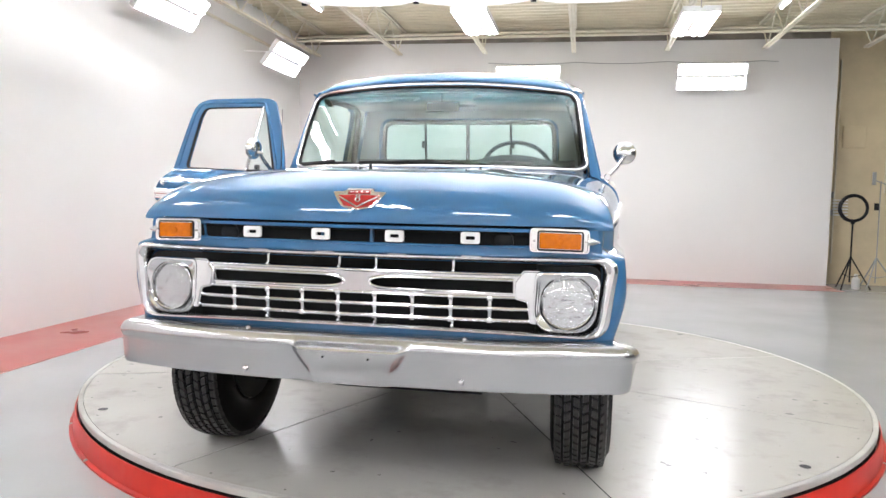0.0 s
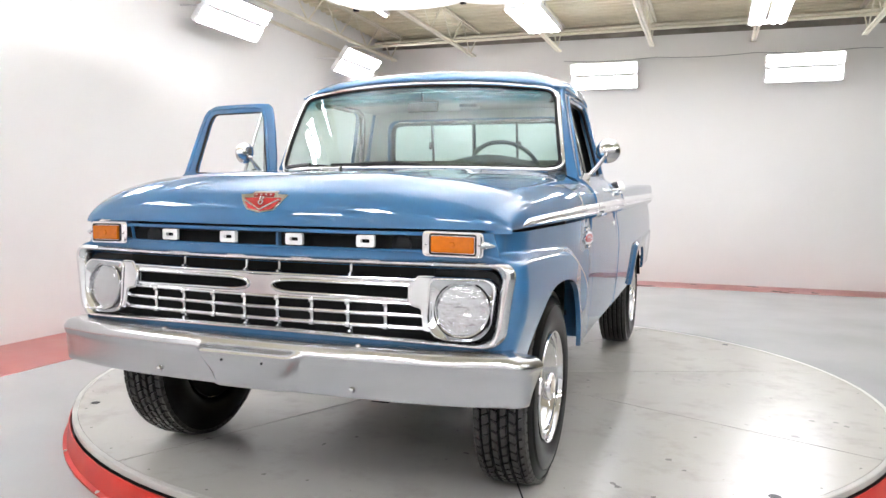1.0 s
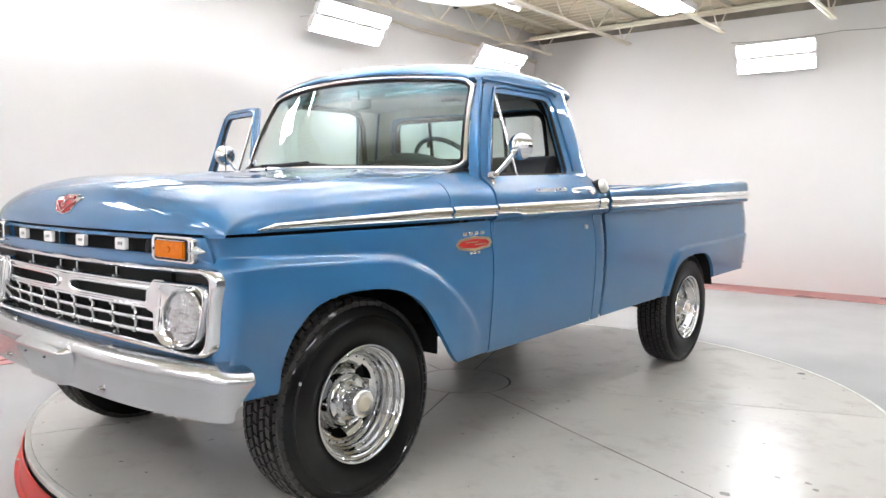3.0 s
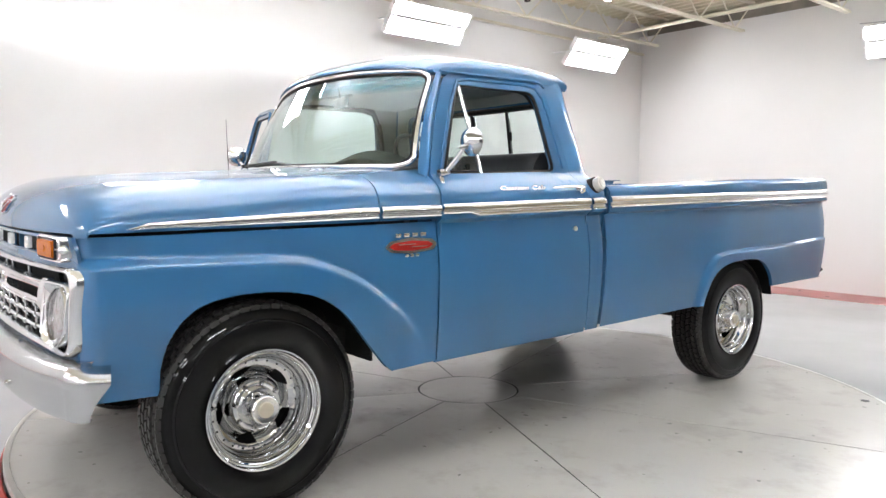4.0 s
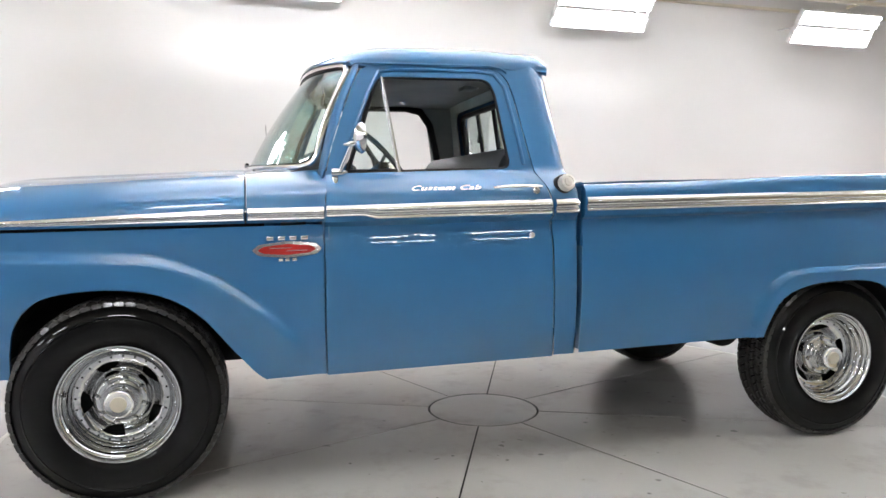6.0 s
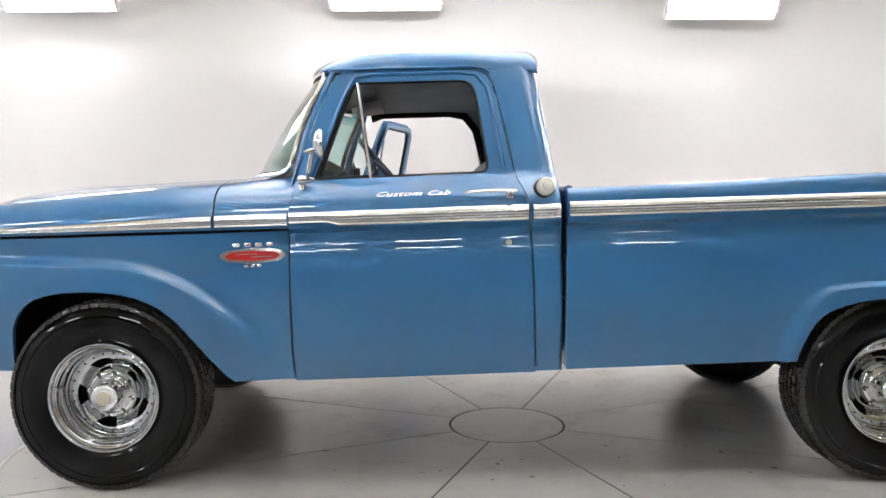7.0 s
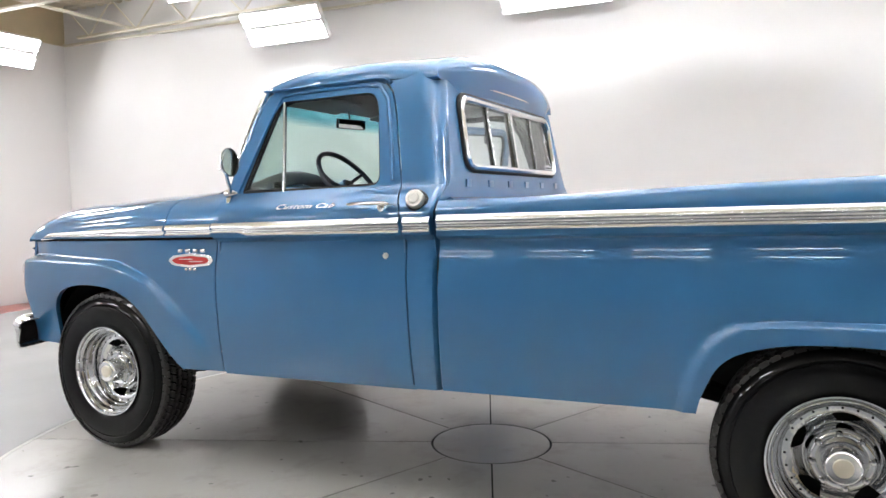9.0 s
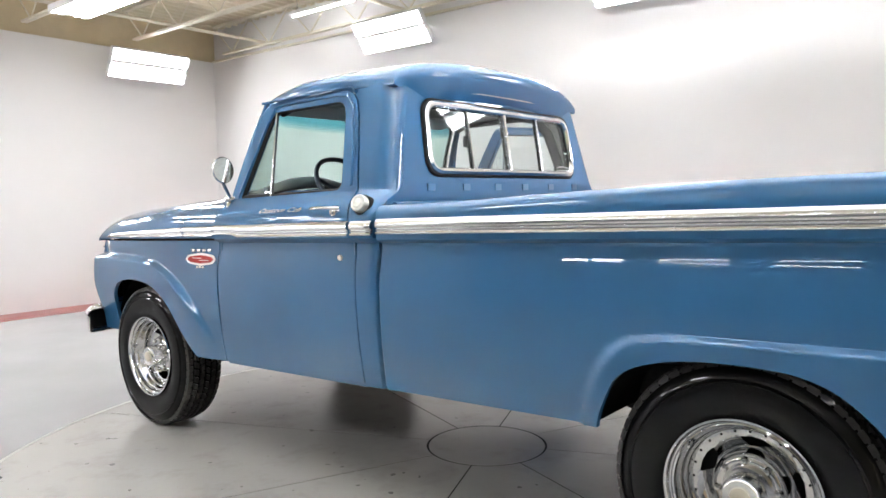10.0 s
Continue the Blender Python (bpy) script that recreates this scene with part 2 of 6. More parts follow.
def tube(bm, pts, r, seg=10, closed=False, caps=True, squash=1.0):
    """A round bar along points. r: one radius, or one a point."""
    P = [Vector(p) for p in pts]
    n = len(P)
    rings = []
    ref = None
    for i in range(n):
        a, b = (P[i - 1], P[(i + 1) % n]) if closed else (P[max(0, i - 1)], P[min(n - 1, i + 1)])
        d = (b - a).normalized()
        if ref is None:
            ref = d.orthogonal().normalized()
        ref = (ref - d * ref.dot(d)).normalized()
        side = d.cross(ref)
        rr = r[i] if isinstance(r, (list, tuple)) else r
        rings.append([bm.verts.new(P[i] + ref * rr * math.cos(2 * math.pi * k / seg) + side * rr * squash * math.sin(2 * math.pi * k / seg))
                      for k in range(seg)])
    for i in range(n if closed else n - 1):
        A, B = rings[i], rings[(i + 1) % n]
        for k in range(seg):
            bm.faces.new((A[k], A[(k + 1) % seg], B[(k + 1) % seg], B[k]))
    if caps and not closed:
        bm.faces.new(list(reversed(rings[0])))
        bm.faces.new(rings[-1])
    return bm


def lathe(bm, profile, seg=48, axis="x", centre=(0, 0, 0), closed=False):
    """Turns points (along, radius) about an axis."""
    rings = []
    for h, r in profile:
        ring = []
        for k in range(seg):
            a = 2 * math.pi * k / seg
            c, s = r * math.cos(a), r * math.sin(a)
            p = {"x": (h, c, s), "y": (s, h, c), "z": (c, s, h)}[axis]
            ring.append(bm.verts.new(Vector(p) + Vector(centre)))
        rings.append(ring)
    for i in range(len(rings) if closed else len(rings) - 1):
        A, B = rings[i], rings[(i + 1) % len(rings)]
        for k in range(seg):
            bm.faces.new((A[k], B[k], B[(k + 1) % seg], A[(k + 1) % seg]))
    if not closed:
        for ring in (rings[0], list(reversed(rings[-1]))):
            if (ring[0].co - ring[len(ring) // 2].co).length > 1e-5:
                bm.faces.new(ring)
    return bm


def grid(bm, us, vs, fn):
    rows = [[bm.verts.new(fn(u, v)) for v in vs] for u in us]
    for i in range(len(us) - 1):
        for j in range(len(vs) - 1):
            bm.faces.new((rows[i][j], rows[i + 1][j], rows[i + 1][j + 1], rows[i][j + 1]))
    return bm


def span(a, b, n):
    return [a + (b - a) * i / n for i in range(n + 1)]


def thicken(bm, t):
    bmesh.ops.recalc_face_normals(bm, faces=bm.faces[:])
    bmesh.ops.solidify(bm, geom=bm.faces[:], thickness=t)
    return bm


def skin(outline, fn, step=0.03, holes=(), thick=0.0, out=(1, 0, 0), step2=None):
    """A sheet with the given outline and holes in the plane (a, b), cut fine and laid into space by fn(a, b)."""
    bm = bmesh.new()
    for loop in (outline, *holes):
        vs = [bm.verts.new((p[0], p[1], 0)) for p in loop]
        for i in range(len(vs)):
            bm.edges.new((vs[i - 1], vs[i]))
    bmesh.ops.triangle_fill(bm, edges=bm.edges[:], use_beauty=True)
    lo = [min(p[i] for p in outline) for i in (0, 1)]
    hi = [max(p[i] for p in outline) for i in (0, 1)]
    for i, s in ((0, step), (1, step2 or step)):
        no = (1, 0, 0) if i == 0 else (0, 1, 0)
        k = math.floor(lo[i] / s) + 1
        while k * s < hi[i] - 1e-4:
            co = [0, 0, 0]
            co[i] = k * s + 1e-5
            bmesh.ops.bisect_plane(bm, geom=bm.verts[:] + bm.edges[:] + bm.faces[:], plane_co=co, plane_no=no, dist=1e-6)
            k += 1
    for v in bm.verts:
        v.co = fn(v.co.x, v.co.y)
    bm.normal_update()
    way = sum((f.normal * f.calc_area() for f in bm.faces), Vector())
    bmesh.ops.recalc_face_normals(bm, faces=bm.faces[:])
    bm.normal_update()
    way = sum((f.normal * f.calc_area() for f in bm.faces), Vector())
    if way.dot(Vector(out)) < 0:
        bmesh.ops.reverse_faces(bm, faces=bm.faces[:])
    if thick:
        bm.normal_update()
        bmesh.ops.solidify(bm, geom=bm.faces[:], thickness=thick)
    return bm


def prism(bm, outline, a, b, axis="y"):
    """A closed solid: the outline in the plane across the axis, from a to b along it."""
    def at(p, h):
        return {"y": (p[0], h, p[1]), "x": (h, p[0], p[1]), "z": (p[0], p[1], h)}[axis]
    A = [bm.verts.new(at(p, a)) for p in outline]
    B = [bm.verts.new(at(p, b)) for p in outline]
    fs = [bm.faces.new(A), bm.faces.new(list(reversed(B)))]
    for i in range(len(A)):
        fs.append(bm.faces.new((A[i - 1], A[i], B[i], B[i - 1])))
    bmesh.ops.recalc_face_normals(bm, faces=fs)
    return bm


def solid(name, boxes, mat, parent=None, label="", kind="", rot=None):
    bm = bmesh.new()
    for c, s in boxes:
        box(bm, c, s, rot)
    ob = part(name, bm, mat, parent, label)
    if kind:
        ob["kind"] = kind
    return ob

# ---------------------------------------------------------------- the hall
def askew(ob, px, py, degrees, dx=0.0, dy=0.0):
    """Turns a part of the hall about an upright line."""
    ob.matrix_basis = Matrix.Translation((px + dx, py + dy, 0)) @ Matrix.Rotation(radians(degrees), 4, "Z") @ Matrix.Translation((-px, -py, 0)) @ ob.matrix_basis
    return ob


def left_side(ob):
    return askew(ob, -4.23, 5.0, 1.25)


def back_side(ob):
    return askew(ob, 0.5, 9.5, 1.7, dy=0.06)


def front_side(ob):
    return askew(ob, -1.5, -6.4, 1.7, dy=-0.20)


FZ = -0.15
LEFT, BACK, FRONT, RIGHT, DECKZ = -4.23, 9.5, -6.4, 12.0, 4.08

tagged(solid("floor", [((3.7, 1.6, FZ - 0.1), (17.4, 17.8, 0.2))], FLOOR), "glossy grey painted concrete floor of the studio", "floor", kind="structure")
for turn, c, s in ((left_side, (LEFT + 0.475, 1.55, FZ + 0.001), (0.95, 16.5, 0.006)),
                   (back_side, (0.46, BACK - 0.38, FZ + 0.001), (8.66, 0.76, 0.006)),
                   (front_side, (1.2, FRONT + 0.30, FZ + 0.001), (8.8, 0.60, 0.006))):
    turn(tagged(solid("floor_band", [(c, s)], RED_FLOOR), "worn red painted band on the floor along the wall", "floor band", kind="structure"))
left_side(tagged(solid("wall_left", [((LEFT - 0.1, 1.55, 1.70), (0.2, 17.0, 3.72))], WALL), "smooth white painted studio wall", "wall", kind="structure"))
left_side(tagged(solid("wall_left_upper", [((LEFT - 0.16, 1.55, 3.86), (0.2, 17.0, 0.6))], WALL), "off-white upper wall above the ledge", "wall", kind="structure"))
back_side(tagged(solid("wall_back", [((0.17, BACK + 0.05, 1.86), (9.2, 0.1, 4.02))], WALL), "smooth white painted studio wall panel", "wall", kind="structure"))
front_side(tagged(solid("wall_front", [((3.7, FRONT - 0.1, 1.70), (17.0, 0.2, 3.72))], WALL), "smooth white painted studio wall", "wall", kind="structure"))
front_side(tagged(solid("wall_front_upper", [((3.7, FRONT - 0.16, 3.86), (17.0, 0.2, 0.6))], BLOCK), "cream painted upper wall", "wall", kind="structure"))
front_side(tagged(solid("trim", [((3.7, FRONT - 0.052, 3.545), (17.0, 0.012, 0.05))], BANDMETAL), "dark bare strip along the top of the wall", "trim", kind="structure"))
# added out of view; its dark tone shapes what door and bed reflect
tagged(solid("wall_right", [((RIGHT + 0.1, 1.8, 2.0), (0.2, 17.2, 4.4))], DIM), "plain unseen wall closing the hall, kept dark to dim reflections", "wall", kind="structure")
tagged(solid("wall_block", [((3.9, BACK + 0.75, 2.0), (16.6, 0.2, 4.4))], BLOCK), "cream painted concrete block wall", "wall", kind="structure")
back_side(tagged(solid("wall_band", [((0.2, BACK - 0.004, 3.93), (8.86, 0.012, 0.13))], BANDMETAL), "dark bare strip where wall meets roof", "trim", kind="structure"))
left_side(tagged(solid("trim", [((LEFT + 0.015, 1.55, 3.565), (0.06, 16.4, 0.03))], STEEL), "pale ledge along the top of the wall", "trim", kind="structure"))

# ribbed steel roof deck, ribs across the hall
bm = bmesh.new()
ys, zs = [], []
y, up = FRONT - 0.4, False
while y < BACK + 0.7:
    ys += [y, y + 0.035]
    zs += [DECKZ + (0.04 if up else 0.0), DECKZ + (0.0 if up else 0.04)]
    y += 0.09
    up = not up
rows = []
for x in (LEFT - 0.2, RIGHT + 0.2):
    rows.append([bm.verts.new((x, a, b)) for a, b in zip(ys, zs)])
for i in range(len(ys) - 1):
    bm.faces.new((rows[0][i], rows[0][i + 1], rows[1][i + 1], rows[1][i]))
thicken(bm, 0.01)
tagged(part("ceiling", bm, CEILING, sharp=10), "cream painted ribbed steel roof deck", "ceiling", kind="structure")


def joist(x, label="cream painted open-web steel roof joist"):
    e = empty("roof_joist", label, "roof joist", Matrix.Translation((x, 0, 0)), "roof joists")
    y0, y1, lo, hi = FRONT - 0.05, BACK - 0.08, 3.62, 4.066
    bm = bmesh.new()
    for s in (-1, 1):
        box(bm, (s * 0.025, (y0 + y1) / 2, hi), (0.03, y1 - y0, 0.035))
    part("top_chord", bm, STEEL, e)
    bm = bmesh.new()
    for s in (-1, 1):
        box(bm, (s * 0.022, (y0 + y1) / 2, lo), (0.03, y1 - y0 - 0.5, 0.03))
    part("bottom_chord", bm, STEEL, e)
    bm = bmesh.new()
    n = 34
    for i in range(n):
        a, b = y0 + (y1 - y0) * i / n, y0 + (y1 - y0) * (i + 1) / n
        za, zb = (hi, lo) if i % 2 == 0 else (lo, hi)
        tube(bm, [(0, a, za), (0, b, zb)], 0.011, 6)
    part("web", bm, STEEL, e)
    return e


for k in range(11):
    joist(-3.86 + 1.475 * k)
for yy, zz in ((8.15, 3.66), (9.1, 3.93), (3.0, 3.66), (-2.4, 3.66), (-5.2, 3.66)):
    bm = bmesh.new()
    tube(bm, [(LEFT, yy, zz), (RIGHT, yy, zz)], 0.022, 8)
    tagged(part("ceiling_pipe", bm, STEEL), "cream painted bridging pipe across the joists", "pipe")
bm = bmesh.new()
wire = [(-0.9 + 0.25 * i, BACK - 0.004, 3.52 - 0.03 * math.sin(math.pi * ((i * 0.25) % 1.5) / 1.5)) for i in range(20)]
tube(bm, wire, 0.006, 5)
back_side(tagged(part("power_cable", bm, GREY_PLASTIC), "thin grey cable strung along the wall top", "cable"))


def shop_light(m, tubes=6, length=1.12, width=0.41, label="lit white multi-tube studio light fixture bracketed off the wall", wall=None):
    """Faces its own -z; long side along its own x."""
    e = empty("studio_light", label, "light", m, "studio lights")
    bm = bmesh.new()
    for s in (-1, 1):
        box(bm, (0, s * (width * 0.25 + 0.012), 0.035), (length + 0.04, width * 0.5 - 0.012, 0.03), bevel=0.006)
    for s in (-1, 1):
        box(bm, (s * (length / 2 + 0.012), 0, 0.0), (0.02, width, 0.05), bevel=0.003)
        box(bm, (0, s * (width / 2 + 0.004), 0.004), (length + 0.04, 0.008, 0.075))
    for k in range(tubes):
        for s in (-1, 1):
            box(bm, (s * (length / 2 + 0.026), (k + 0.5) * width / tubes * 0.80 - width * 0.40 + math.copysign(width * 0.095, k + 0.5 - tubes / 2), -0.012), (0.022, 0.04, 0.04), bevel=0.004)
    part("housing", bm, FIXTURE, e)
    pitch = width / tubes
    for k in range(tubes):
        y = (k + 0.5) * pitch * 0.80 - width * 0.40
        y += math.copysign(width * 0.095, y)
        bm = bmesh.new()
        tube(bm, [(-length / 2, y, -0.012), (length / 2, y, -0.012)], 0.024, 8)
        part("tube", bm, TUBE if wall else CEILING_TUBE, e)
    if wall:
        for s in (-0.4, 0.4):
            p = Vector((s * length, 0, 0.04))
            bm = bmesh.new()
            tube(bm, [p, p + m.to_3x3().inverted() @ Vector(wall)], 0.009, 6)
            part("bracket", bm, FIXTURE, e)
        return e
    w2 = m.to_3x3().inverted() @ Vector((0, 0, 1))
    for s in (-0.45, 0.45):
        p = Vector((s * length, 0, 0.04))
        top = (4.085 - (m @ p).z)
        bm = bmesh.new()
        tube(bm, [p, p + w2 * top], 0.005, 5)
        part("hanger", bm, GREY_PLASTIC, e)
    return e


def facing(c, to, roll=0):
    """The pose of a fixture at c that shines towards a point, its long side level."""
    d = (Vector(to) - Vector(c)).normalized()
    z = -d
    x = Vector((0, 0, 1)).cross(z).normalized()
    y = z.cross(x)
    return Matrix.Translation(c) @ Matrix((x, y, z)).transposed().to_4x4()


for y, z in ((7.57, 3.26), (4.40, 3.27), (0.88, 3.37), (-2.5, 3.37)):
    shop_light(facing((-3.80, y, z), (-1.2, y, z - 1.97)), wall=(-0.44, 0, 0.03))
for x in (-0.19, 2.76):
    shop_light(facing((x, 9.28, 3.21), (x, 6.0, 1.9)), length=1.03, wall=(0, 0.24, 0.02))
for x in (-2.53, 0.6, 3.9, 7.2):
    shop_light(facing((x, -6.1, 3.25), (x, -3.4, 1.7)), wall=(0, -0.31, 0.03))
# the last four are unseen, added as fill for the nose and the driver's side
for x, y in ((-0.62, 6.15), (2.09, 6.5), (-0.75, -3.95), (2.0, -4.1), (4.7, -4.1), (7.4, -4.1), (5.2, -0.6)):
    shop_light(Matrix.Translation((x, y, 3.42)) @ pose(0, 0, 0, 0, 0, 90), 4, 1.22, 0.42, "lit white ceiling fixture on hangers, in a set with four unseen fill lights")
for x in (-1.4, 0.15, 1.7):
    for y in (0.2, 1.9, 3.6):
        shop_light(Matrix.Translation((x, y, 3.66)) @ pose(0, 0, 0, 0, 0, 90), 4, 1.22, 0.42, "lit white light fixture above the cloth diffuser")


def strip_light(x, y, z, label="slim bare-tube strip light under the roof deck"):
    e = empty("strip_light", label, "light", pose(x, y, z, 0, 0, 90), "strip lights")
    bm = bmesh.new()
    box(bm, (0, 0, 0.03), (1.25, 0.09, 0.05), bevel=0.008)
    part("housing", bm, FIXTURE, e)
    bm = bmesh.new()
    tube(bm, [(-0.6, 0, -0.012), (0.6, 0, -0.012)], 0.009, 8)
    part("tube", bm, STRIP_TUBE, e)
    for s in (-0.5, 0.5):
        bm = bmesh.new()
        tube(bm, [(s, 0, 0.05), (s, 0, 0.31)], 0.004, 5)
        part("hanger", bm, GREY_PLASTIC, e)
    return e


for x, y in [(-2.95, 6.2), (3.3, 6.7), (-3.5, -3.45), (-3.2, 1.0)] + [(6.7, -2.3 + 1.45 * i) for i in range(7)] + [(8.2, -3.45 + 1.45 * i) for i in range(7)] + [(10.6, -2.6 + 1.9 * i) for i in range(5)]:
    strip_light(x, y, 3.78)

# overhead white cloth, slung between clips
bm = bmesh.new()
X0, X1, Y0, Y1 = -2.32, 2.75, -0.75, 4.60


def cloth(u, v):
    sag = 0.07 * abs(math.sin(math.pi * u * 4)) ** 0.8 + 0.05 * math.sin(math.pi * v * 3) ** 2
    return (X0 + (X1 - X0) * u, Y0 + (Y1 - Y0) * v + 0.10 * u * v, 3.285 - sag + 0.05 * noise.noise((u * 5, v * 5, 0)))


grid(bm, span(0, 1, 64), span(0, 1, 48), cloth)
e = tagged(part("overhead_cloth", bm, CLOTH), "white fabric diffuser sagging between clips overhead", "cloth")
bm = bmesh.new()
for u in (0, 0.25, 0.5, 0.75, 1):
    bm = bmesh.new()
    p = Vector(cloth(u, 1))
    tube(bm, [p, p + Vector((0, 0.03, 0.30)), p + Vector((0, 0.05, 4.085 - p.z))], 0.006, 5)
    box(bm, p + Vector((0, 0.01, 0)), (0.06, 0.04, 0.04), bevel=0.004)
    part("clip", bm, BLACK, e)

# ---------------------------------------------------------------- turntable
CX, CY, TR = 0.069, 1.742, 2.45
table = empty("turntable", "low round vehicle turntable with pale grey deck and red rim", "turntable", Matrix.Translation((CX, CY, FZ)))
H = -FZ
bm = bmesh.new()
lathe(bm, [(0.0, 2.496), (0.010, 2.496), (0.014, 2.478), (H - 0.046, 2.468), (H - 0.038, 2.464), (H - 0.038, 2.458), (0.0, 2.458)], 128, "z", closed=True)
part("rim", bm, RED_RIM, table, "scuffed red painted skirt")
bm = bmesh.new()
lathe(bm, [(H - 0.028, TR), (H - 0.003, TR), (H, TR - 0.004), (H, TR - 0.026), (H - 0.028, TR - 0.026)], 128, "z", closed=True)
part("edge_band", bm, DECK_EDGE, table, "grey metal edging")
bm = bmesh.new()
lathe(bm, [(0.0, 2.440), (H - 0.045, 2.440), (H - 0.045, 2.43), (H - 0.002, 2.418), (H - 0.002, 0.0)], 96, "z")
part("base_plate", bm, DARK, table)
bm = bmesh.new()
lathe(bm, [(H - 0.04, 0.0), (H - 0.04, 0.298), (H - 0.002, 0.298), (H, 0.296), (H, 0.0)], 64, "z")
part("centre_disc", bm, DECK, table)
for k in range(8):
    a0, a1 = radians(22.5 + 45 * k), radians(22.5 + 45 * (k + 1))
    g = 0.0038
    def pt(r, a, side):
        return (r * math.cos(a) - side * g * math.sin(a), r * math.sin(a) + side * g * math.cos(a))
    out = [pt(0.3090, a0 + (a1 - a0) * i / 8, 1 if i == 0 else (-1 if i == 8 else 0)) for i in range(9)]
    out += [pt(TR - 0.028, a1 + (a0 - a1) * i / 14, -1 if i == 0 else (1 if i == 14 else 0)) for i in range(15)]
    bm = bmesh.new()
    prism(bm, out, H - 0.04, H, "z")
    part("deck_panel", bm, DECK, table)
bm = bmesh.new()
rnd = random.Random(4)
for k in range(40):
    a = 2 * math.pi * k / 40
    lathe(bm, [(H - 0.001, 0.0), (H - 0.001, 0.007), (H + 0.001, 0.005), (H + 0.001, 0.0)], 8, "z",
          (2.38 * math.cos(a), 2.38 * math.sin(a), 0))
part("deck_screws", bm, SCUFF, table)["kind"] = "stuff"
for a in (-137.5, -42.0, 46.5, 130.0):
    bm = bmesh.new()
    lathe(bm, [(H - 0.001, 0.0), (H - 0.001, 0.026), (H + 0.001, 0.024), (H + 0.001, 0.0)], 16, "z",
          (2.34 * math.cos(radians(a)), 2.34 * math.sin(radians(a)), 0))
    part("lifting_hole", bm, BLACK, table)
bm = bmesh.new()
for k in range(24):
    a = 2 * math.pi * (k + 0.4) / 24
    lathe(bm, [(0, 0.0), (0.0, 0.012), (0.008, 0.008), (0.008, 0.0)], 8, "z", (2.487 * math.cos(a), 2.487 * math.sin(a), 0.009))
part("rim_bolts", bm, DECK_EDGE, table)["kind"] = "stuff"
# scuffs and crumbs on the deck
bm = bmesh.new()
for k in range(240):
    r, a = 2.3 * math.sqrt(rnd.random()), rnd.random() * 2 * math.pi
    s = 0.003 + 0.015 * rnd.random() ** 3
    c = Vector((CX + r * math.cos(a), CY + r * math.sin(a), 0.0008))
    n = rnd.randint(5, 8)
    st, w = rnd.random() * 3.14, 0.3 + rnd.random()
    vs = []
    for i in range(n):
        t = 2 * math.pi * i / n
        q = s * (0.6 + 0.8 * rnd.random())
        p = Vector((q * w * math.cos(t), q * math.sin(t), 0))
        p.rotate(Euler((0, 0, st)))
        vs.append(bm.verts.new(c + p))
    bm.faces.new(vs)
tagged(part("floor_specks", bm, SCUFF), "small dark scuffs and crumbs on the turntable deck", "specks", kind="stuff")


# ---------------------------------------------------------------- the pickup truck
# Front axle at y = 0, rear axle at y = 3.277; the nose points to -y, the driver's side is +x.
truck = empty("pickup_truck", "glossy blue vintage pickup truck with chrome grille, passenger door open", "pickup truck")

HOODLINE = 1.104
lower = curve([(0.46, 0.946), (0.56, 0.960), (0.72, 0.975), (0.85, 0.980), (0.92, 0.978), (0.97, 0.9733), (1.01, 0.9670), (1.04, 0.9615), (1.06, 0.9586), (1.08, 0.9575)])
upper = curve([(1.092, 0.990), (1.17, 0.991), (1.20, 0.984), (1.225, 0.968), (1.25, 0.944), (1.275, 0.910), (1.29, 0.886)])


def glass_x(z):
    return 0.886 - (z - 1.29) * (0.886 - 0.768) / (1.76 - 1.29)


def side_x(z):
    """Half the width of cab and doors at height z."""
    if z > 1.29:
        return glass_x(z)
    t = smooth(1.079, 1.092, z)
    return lower(z) * (1 - t) + upper(z) * t


def hood_w(y):
    return 0.978 - 0.064 * smooth(0, 1, (0.50 - y) / 1.25) - 0.004


crest = curve([(-0.8, 1.000), (-0.494, 1.002), (-0.19, 0.992), (0.1, 0.975), (0.324, 0.90), (0.538, 0.751), (0.668, 0.62), (0.80, 0.45)])


def fender_x(y, z):
    taper = 1 - 0.030 * smooth(0, 1, (0.3 - y) / 1.0)
    fade = 1 - smooth(0.40, 0.74, y)
    d = (crest(y) - z) / math.hypot(1, (crest(y + 0.01) - crest(y - 0.01)) / 0.02)
    base = side_x(min(z, 1.078)) * taper
    high = base * (1 - fade) + (hood_w(y) - 0.004 + 0.007 * smooth(0.90, 1.08, z) - 0.045 * smooth(-0.40, -0.60, y)) * fade
    swell = 0.016 * fade + 0.011 * smooth(0.30, 0.52, y) * (1 - smooth(0.60, 0.74, y))
    low = base + swell * (1 - 0.35 * smooth(0.02, 0.16, d) * smooth(0.2, 0.5, y))
    t = smooth(-0.026, 0.012, d)
    return low * t + high * (1 - t) - 0.045 * smooth(0.88, 0.60, z) * smooth(0.0, -0.40, y)


NOSE_R, NOSE_Y = 0.065, -0.546


def fender_at(u, z):
    """Runs back along the side and, ahead of NOSE_Y, round the front corner."""
    x = fender_x(max(u, NOSE_Y), z)
    if u >= NOSE_Y:
        return (x, u, z)
    a = (NOSE_Y - u) / NOSE_R
    if a <= math.pi / 2:
        return (x - NOSE_R + NOSE_R * math.cos(a), NOSE_Y - NOSE_R * math.sin(a), z)
    return (x - NOSE_R - (a - math.pi / 2) * NOSE_R, NOSE_Y - NOSE_R, z)


